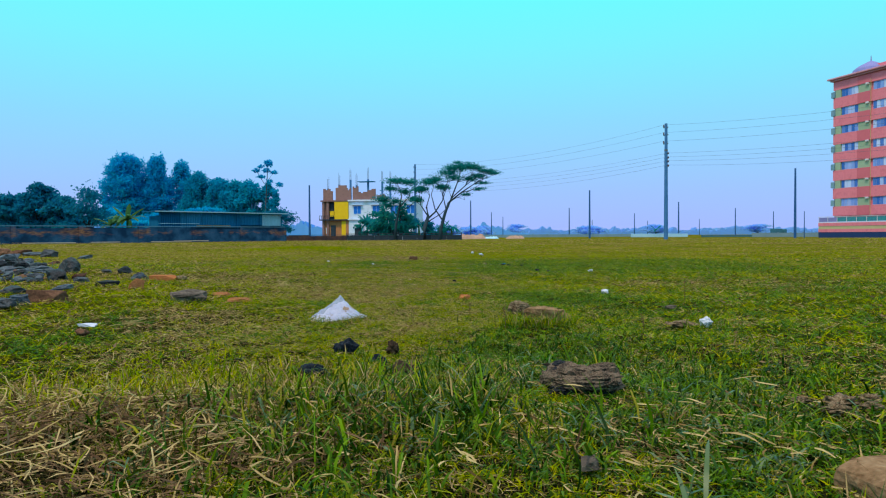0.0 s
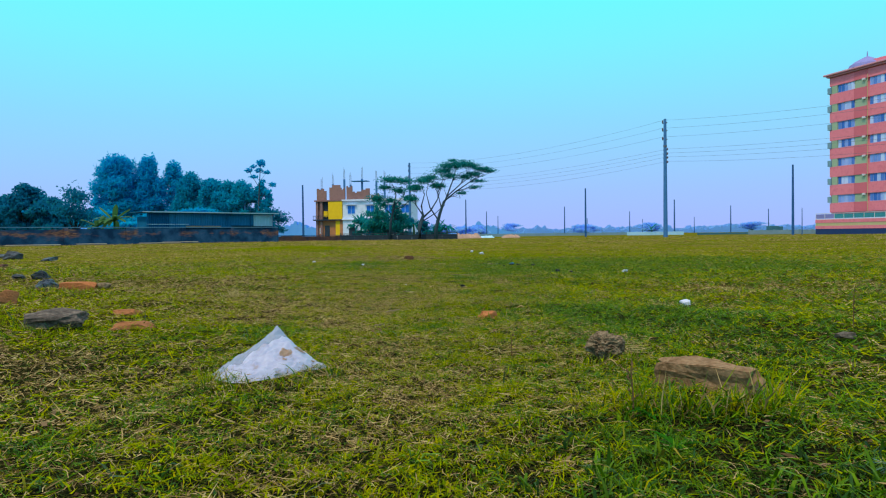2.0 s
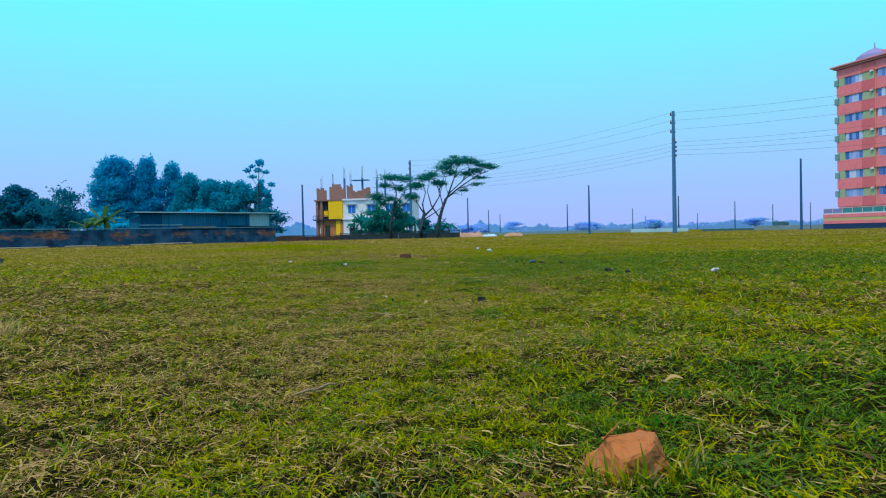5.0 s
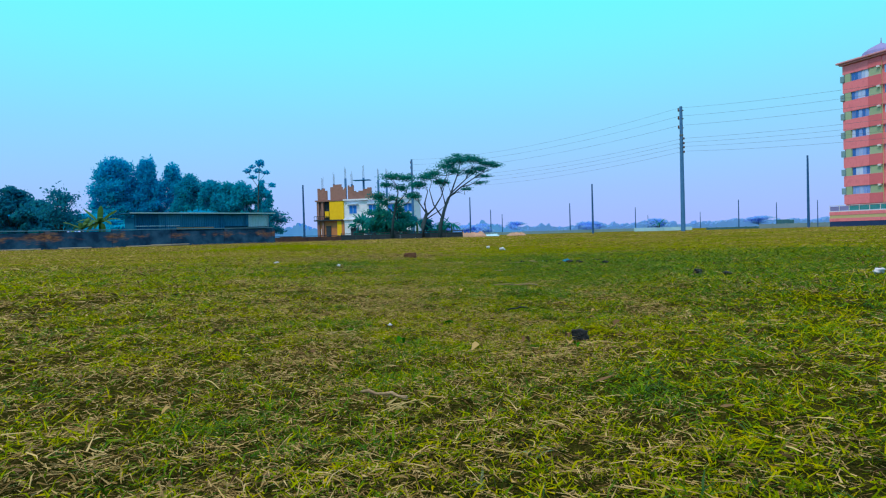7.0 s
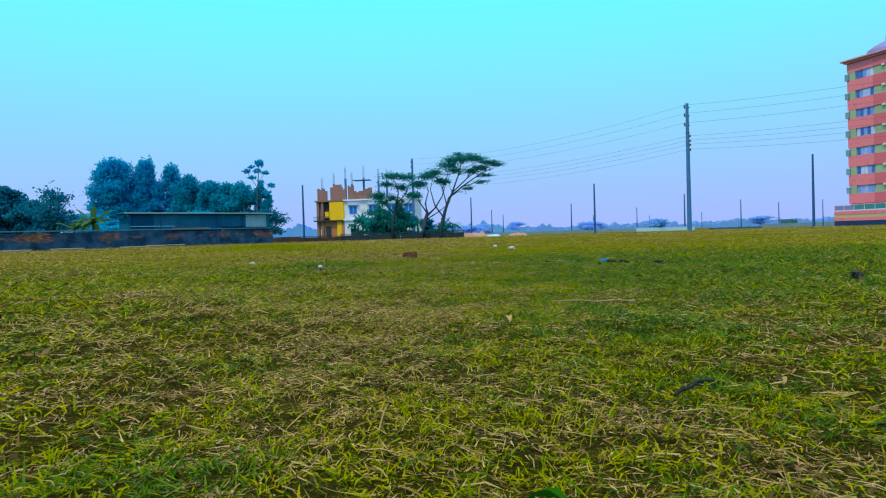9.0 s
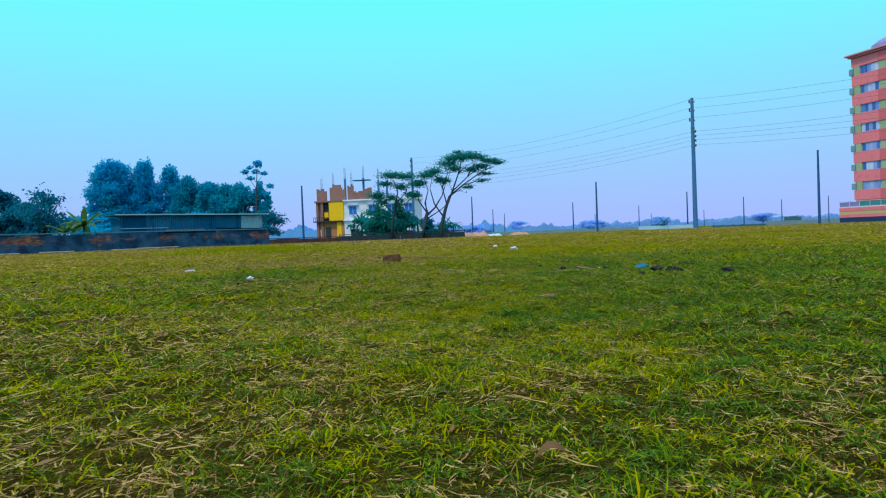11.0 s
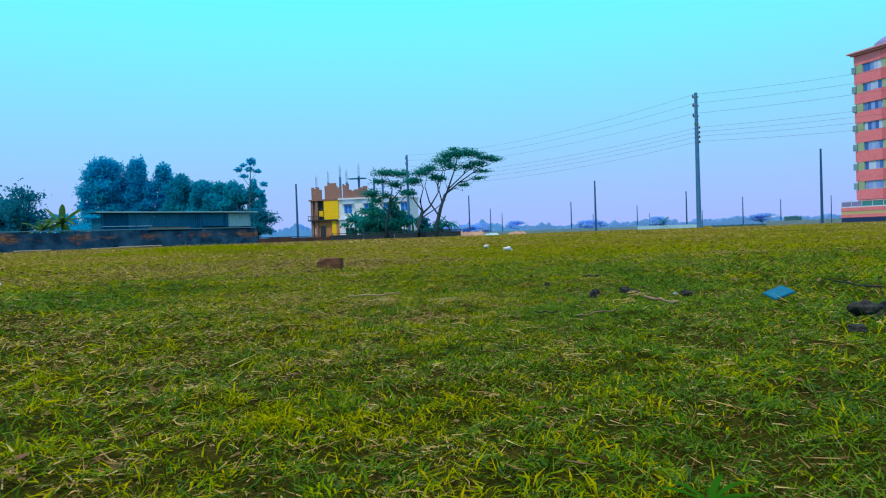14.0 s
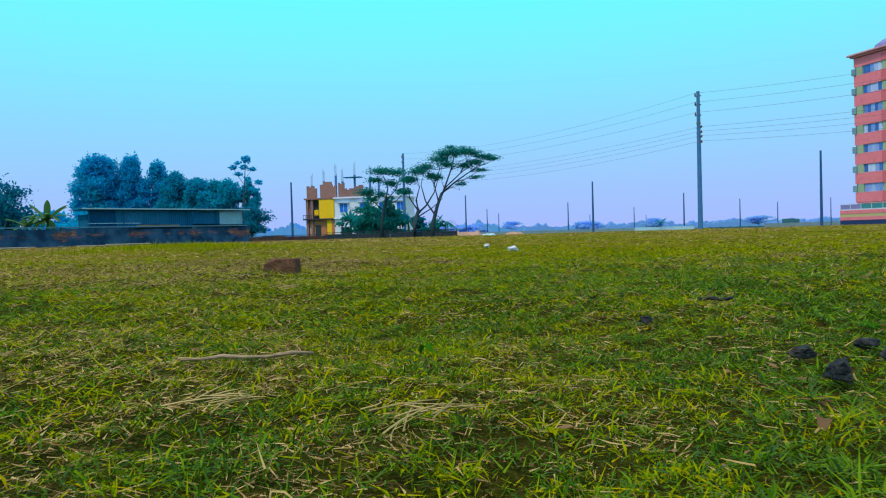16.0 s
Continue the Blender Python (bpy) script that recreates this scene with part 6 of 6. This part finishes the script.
# things met further along
lump("brick", (0.372, 13.12), (0.165, 0.1, 0.09), M["brick"], "dark weathered brick standing in short grass", "brick", 40, rz=-4, rough=0.14, sharp=True, sink=0.1)
slab = mesh_ob("plastic_sheet", box(-0.03, 0.03, -0.02, 0.02, 0, 0.007, bevel=0.002), M["blue"])
slab.matrix_basis = pose(1.917, 10.037, ground_z(1.9, 10.0) + 0.028, 18, -14, 18)
tagged(slab, "flat torn piece of blue-green plastic", "litter")
for k, (x, y, sx, sy, sz) in enumerate(((1.875, 9.649, 0.07, 0.05, 0.034), (1.951, 9.708, 0.06, 0.05, 0.036), (1.952, 9.630, 0.055, 0.045, 0.034), (1.975, 9.619, 0.04, 0.03, 0.018), (1.757, 9.475, 0.035, 0.025, 0.016), (1.579, 10.442, 0.04, 0.03, 0.022), (1.653, 10.394, 0.04, 0.03, 0.02), (1.546, 10.312, 0.036, 0.032, 0.034), (1.657, 10.313, 0.05, 0.03, 0.022), (1.771, 10.231, 0.045, 0.03, 0.018), (1.484, 10.723, 0.03, 0.02, 0.014), (2.054, 7.255, 0.09, 0.06, 0.03), (2.182, 7.207, 0.08, 0.05, 0.026), (2.129, 9.472, 0.1, 0.05, 0.025), (1.054, 5.234, 0.05, 0.04, 0.03), (1.670, 10.468, 0.04, 0.03, 0.016))):
    lump("charred_lump", (x, y), (sx * 0.66, sy * 0.66, sz * 0.72), M["char"], "black charred lump remaining from a small fire", "char", 300 + k, rz=37 * k, rough=0.3, freq=3, sharp=k % 3 != 0, group="burnt remains")
for k, (x, y, ln, rz, mt) in enumerate(((1.619, 9.972, 0.141, -77, "wood"), (1.672, 10.918, 0.061, -19, "char"), (0.931, 10.448, 0.155, 4, "wood"), (1.084, 6.646, 0.179, -18, "wood"), (0.993, 5.791, 0.091, 46, "char"), (1.169, 8.445, 0.074, 38, "wood"), (1.165, 8.413, 0.045, -9, "wood"), (2.253, 10.311, 0.300, -96, "char"), (1.547, 8.860, 0.059, -18, "wood"), (0.685, 3.640, 0.094, 52, "wood"), (0.683, 2.923, 0.047, 46, "wood"), (0.708, 4.728, 0.068, -29, "wood"), (1.421, 9.748, 0.133, 41, "wood"), (1.348, 9.890, 0.048, -18, "char"), (1.535, 8.706, 0.043, -103, "wood"), (0.453, 8.460, 0.063, 16, "wood"))):
    bm = tube([(-ln / 2 + ln * i / 6, ln * 0.025 * math.sin(i * 1.1 + k), 0.002 * math.cos(i * 2 + k)) for i in range(7)], [0.0021 * (1 + 0.25 * math.sin(i * 2.6 + k)) * (1.5 if k in (0, 1) else 0.6 if k in (12, 13) else 1) for i in range(7)], 7)
    ob = mesh_ob("stick", bm, M[mt], smooth=True)
    ob.matrix_basis = pose(x, y, ground_z(x, y) + 0.018, 0, 0, rz)
    tagged(ob, "charred flat stick lying on the grass" if mt == "char" else "dry brown stick lying on the grass", "stick", group="sticks")


def fallen_leaf(x, y, ln, rz, key, seed):
    """A curled oval leaf with a fold along its midrib and a short stalk."""
    r = random.Random(seed)
    ob = thing("fallen_leaf", "curled dry leaf lying in the short grass" if key != "weed" else "broad green leaf lying flat in the grass", "leaf", pose(x, y, ground_z(x, y) + 0.018, r.uniform(-14, 14), r.uniform(-14, 14), rz), group="fallen leaves")
    bm = bmesh.new()
    rows, arch, curl = [], r.uniform(0.1, 0.35), r.uniform(0.1, 0.8)
    for i in range(8):
        u = i / 7
        w = ln * 0.24 * math.sin(math.pi * min(0.98, 0.06 + 0.92 * u)) ** 0.8 * (1 + 0.15 * r.uniform(-1, 1))
        z = ln * arch * math.sin(math.pi * u)
        rows.append([bm.verts.new((ln * (u - 0.5), c * w * (1 - 0.25 * curl * abs(c)), z + w * abs(c) ** 1.5 * curl + ln * 0.02 * r.uniform(-1, 1))) for c in (-1, -0.5, 0, 0.5, 1)])
    for lo, hi in zip(rows, rows[1:]):
        for k in range(4):
            bm.faces.new((lo[k], lo[k + 1], hi[k + 1], hi[k]))
    part("blade", bm, M[key], ob, smooth=True)
    part("stalk", tube([(-ln * 0.5, 0, 0), (-ln * 0.62, 0.002, 0.001), (-ln * 0.75, 0.004, -0.002)], [0.0012, 0.001, 0.0008], 5), M["straw"], ob)


fall = random.Random(31)
for k, (x, y, ln, key) in enumerate(((0.592, 5.192, 0.02, "straw"), (0.600, 5.262, 0.028, "weed"), (0.798, 5.501, 0.028, "weed"), (0.705, 5.124, 0.03, "weed"), (0.842, 5.061, 0.03, "straw"), (1.160, 5.345, 0.03, "dead"), (1.002, 5.061, 0.036, "straw"), (1.011, 5.046, 0.022, "weed"), (0.938, 5.148, 0.026, "dead"), (0.614, 5.449, 0.02, "weed"), (0.469, 4.655, 0.018, "straw"), (1.055, 2.686, 0.026, "dead"), (1.027, 2.697, 0.024, "weed"), (0.697, 2.717, 0.03, "dead"), (0.681, 2.675, 0.03, "dead"), (0.925, 2.722, 0.022, "dead"), (0.868, 2.656, 0.02, "straw"), (0.668, 2.331, 0.035, "dead"), (1.222, 1.981, 0.04, "straw"), (1.127, 9.883, 0.016, "dead"), (0.666, 11.044, 0.022, "straw"), (1.100, 9.931, 0.02, "dead"), (1.262, 8.510, 0.014, "dead"), (1.251, 8.429, 0.008, "dead"), (1.401, 8.536, 0.014, "weed"))):
    fallen_leaf(x, y, ln, fall.uniform(0, 360), key, 700 + k)
for k in range(34):
    y = fall.uniform(2.3, 10.6)
    fallen_leaf(float(way_x(y)) + fall.uniform(-0.7, 0.7), y, fall.uniform(0.016, 0.03), fall.uniform(0, 360), fall.choice(("dead", "dead", "straw", "weed")), 740 + k)


def straw_bunch(at, n, spread_r, seed, rz=0):
    r = random.Random(seed)
    x, y = at
    bm = bmesh.new()
    for i in range(n):
        a = r.uniform(-1.1, 1.1)
        p = Vector((r.gauss(0, spread_r * 0.22), r.gauss(0, spread_r * 0.3), 0.008 + 0.01 * r.random()))
        d = Vector((math.cos(a), math.sin(a), r.uniform(-0.06, 0.16))) * spread_r * r.uniform(0.25, 1)
        bend = Vector((r.uniform(-1, 1), r.uniform(-1, 1), r.uniform(0, 0.4))) * spread_r * 0.08
        w = r.uniform(0.0004, 0.001)
        tube([p - d * 0.5, p - d * 0.15 + bend, p + d * 0.2 + bend, p + d * 0.5], [w, w, w * 0.8, w * 0.4], 4, bm)
    ob = mesh_ob("straw_bunch", bm, M["straw_pale"])
    ob.matrix_basis = pose(x, y, ground_z(x, y) + 0.01, 0, 0, rz)
    tagged(ob, "small loose bunch of pale dry straw", "straw", kind="stuff")


for k, (x, y, s, rz) in enumerate(((1.566, 10.088, 0.065, 25), (1.141, 10.160, 0.07, 20), (0.976, 10.212, 0.06, 30), (0.696, 11.737, 0.07, 10), (1.626, 10.184, 0.055, 10), (0.727, 4.659, 0.035, 60), (0.602, 5.204, 0.035, 20), (0.559, 5.229, 0.035, 80), (1.366, 2.300, 0.09, -15), (1.027, 2.369, 0.09, 60), (0.634, 0.181, 0.12, 50), (0.475, 0.379, 0.12, 30), (-0.189, 1.796, 0.1, -40))):
    straw_bunch((x, y), 12, s, 500 + k, rz)

for k, (x, y, w, lab) in enumerate(((-0.13, 9.985, 0.033, "small white crumpled cup"), (-1.149, 11.94, 0.042, "small white crumpled scrap"), (-1.13, 11.77, 0.03, "flat white scrap in the grass"), (1.807, 18.475, 0.1, "white crumpled bag far out in the field"), (1.948, 16.739, 0.11, "white crumpled bag far out in the field"),
                                    (0.660, 5.490, 0.009, "small white paper scrap"), (1.726, 10.185, 0.01, "thin white paper strip"), (2.532, 6.596, 0.05, "small white scrap in the grass"))):
    lump("litter_scrap", (x, y), (w, w * 0.6, w * 0.45), M["paper"], lab, "litter", 400 + k, rough=0.45, sink=0.0, rz=k * 31)


def dry_stalk(x, y, h, seed):
    """A thin dead weed stem with short side twigs and seed heads."""
    r = random.Random(seed)
    ob = thing("dry_weed_stalk", "thin dead brown weed stalk with small seed heads", "plant", pose(x, y, ground_z(x, y), 0, 0, r.uniform(0, 360)), group="dry weed stalks")
    lean = r.uniform(-0.15, 0.15)
    part("stem", tube([(0, 0, -0.005), (lean * h * 0.3, 0, h * 0.5), (lean * h, 0.002, h)], [0.0016, 0.0013, 0.0007], 5), M["dead"], ob)
    for k in range(7):
        u, a = 0.4 + 0.09 * k, r.uniform(0, 6.28)
        p = Vector((lean * h * u, 0, h * u))
        q = p + Vector((math.cos(a), math.sin(a), 0.9)) * h * r.uniform(0.06, 0.14)
        part("seed_head", tube([p, p.lerp(q, 0.6), q, q + Vector((0, 0, 0.004))], [0.0005, 0.0006, 0.002, 0.0004], 5), M["dead"], ob)


for k, (x, y, h) in enumerate(((2.147, 2.687, 0.12), (1.157, 1.587, 0.075), (1.607, 1.557, 0.06), (1.067, 2.347, 0.06))):
    dry_stalk(x, y, h, 800 + k)
n = 140
tx, ty = rng.normal(-0.223, 0.02, n), rng.normal(4.287, 0.02, n)
blades("straw", tx, ty, rng.uniform(0.04, 0.11, n), 0.0022 * rng.uniform(0.6, 1.4, n), rng.uniform(0.4, 1.4, n), M["straw_pale"], "pale bleached tuft of dead grass", "straw", rng)


def weed(at, n, ln, seed):
    r = random.Random(seed)
    x, y = at
    ob = thing("weed", "low broad-leaved green weed rosette in the turf", "plant", pose(x, y, ground_z(x, y) + 0.004), group="weeds")
    for i in range(n):
        a, l, up = 6.283 * i / n + r.uniform(-0.3, 0.3), ln * r.uniform(0.6, 1.1), r.uniform(0.2, 0.9)
        side = Vector((-math.sin(a), math.cos(a), 0))
        bm = bmesh.new()
        rows = []
        for k in range(5):
            u = k / 4
            p = Vector((math.cos(a) * l * u, math.sin(a) * l * u, l * (up * u - 0.7 * up * u * u) + 0.004))
            w = l * 0.07 * math.sin(math.pi * min(0.97, 0.12 + 0.85 * u))
            rows.append([bm.verts.new(p - side * w), bm.verts.new(p + Vector((0, 0, -w * 0.3))), bm.verts.new(p + side * w)])
        for lo, hi in zip(rows, rows[1:]):
            bm.faces.new((lo[0], lo[1], hi[1], hi[0]))
            bm.faces.new((lo[1], lo[2], hi[2], hi[1]))
        part("leaf", bm, M["weed"], ob, smooth=True)


for k, (x, y, ln) in enumerate(((1.883, 10.741, 0.06), (1.788, 10.643, 0.05), (1.388, 9.753, 0.05), (1.477, 9.875, 0.03), (1.031, 8.129, 0.06), (0.989, 8.162, 0.04), (1.191, 7.932, 0.04), (1.286, 8.854, 0.04), (1.422, 8.634, 0.05), (0.957, 5.137, 0.03), (0.707, 5.222, 0.025), (1.160, 3.382, 0.05), (0.767, 2.713, 0.03), (1.118, 2.116, 0.04), (1.213, 1.073, 0.06), (1.169, 1.449, 0.05), (1.249, 0.932, 0.06), (0.742, 0.523, 0.05), (0.880, 0.605, 0.05), (1.175, 1.572, 0.05))):
    weed((x, y), 13, ln * 0.8, 600 + k)
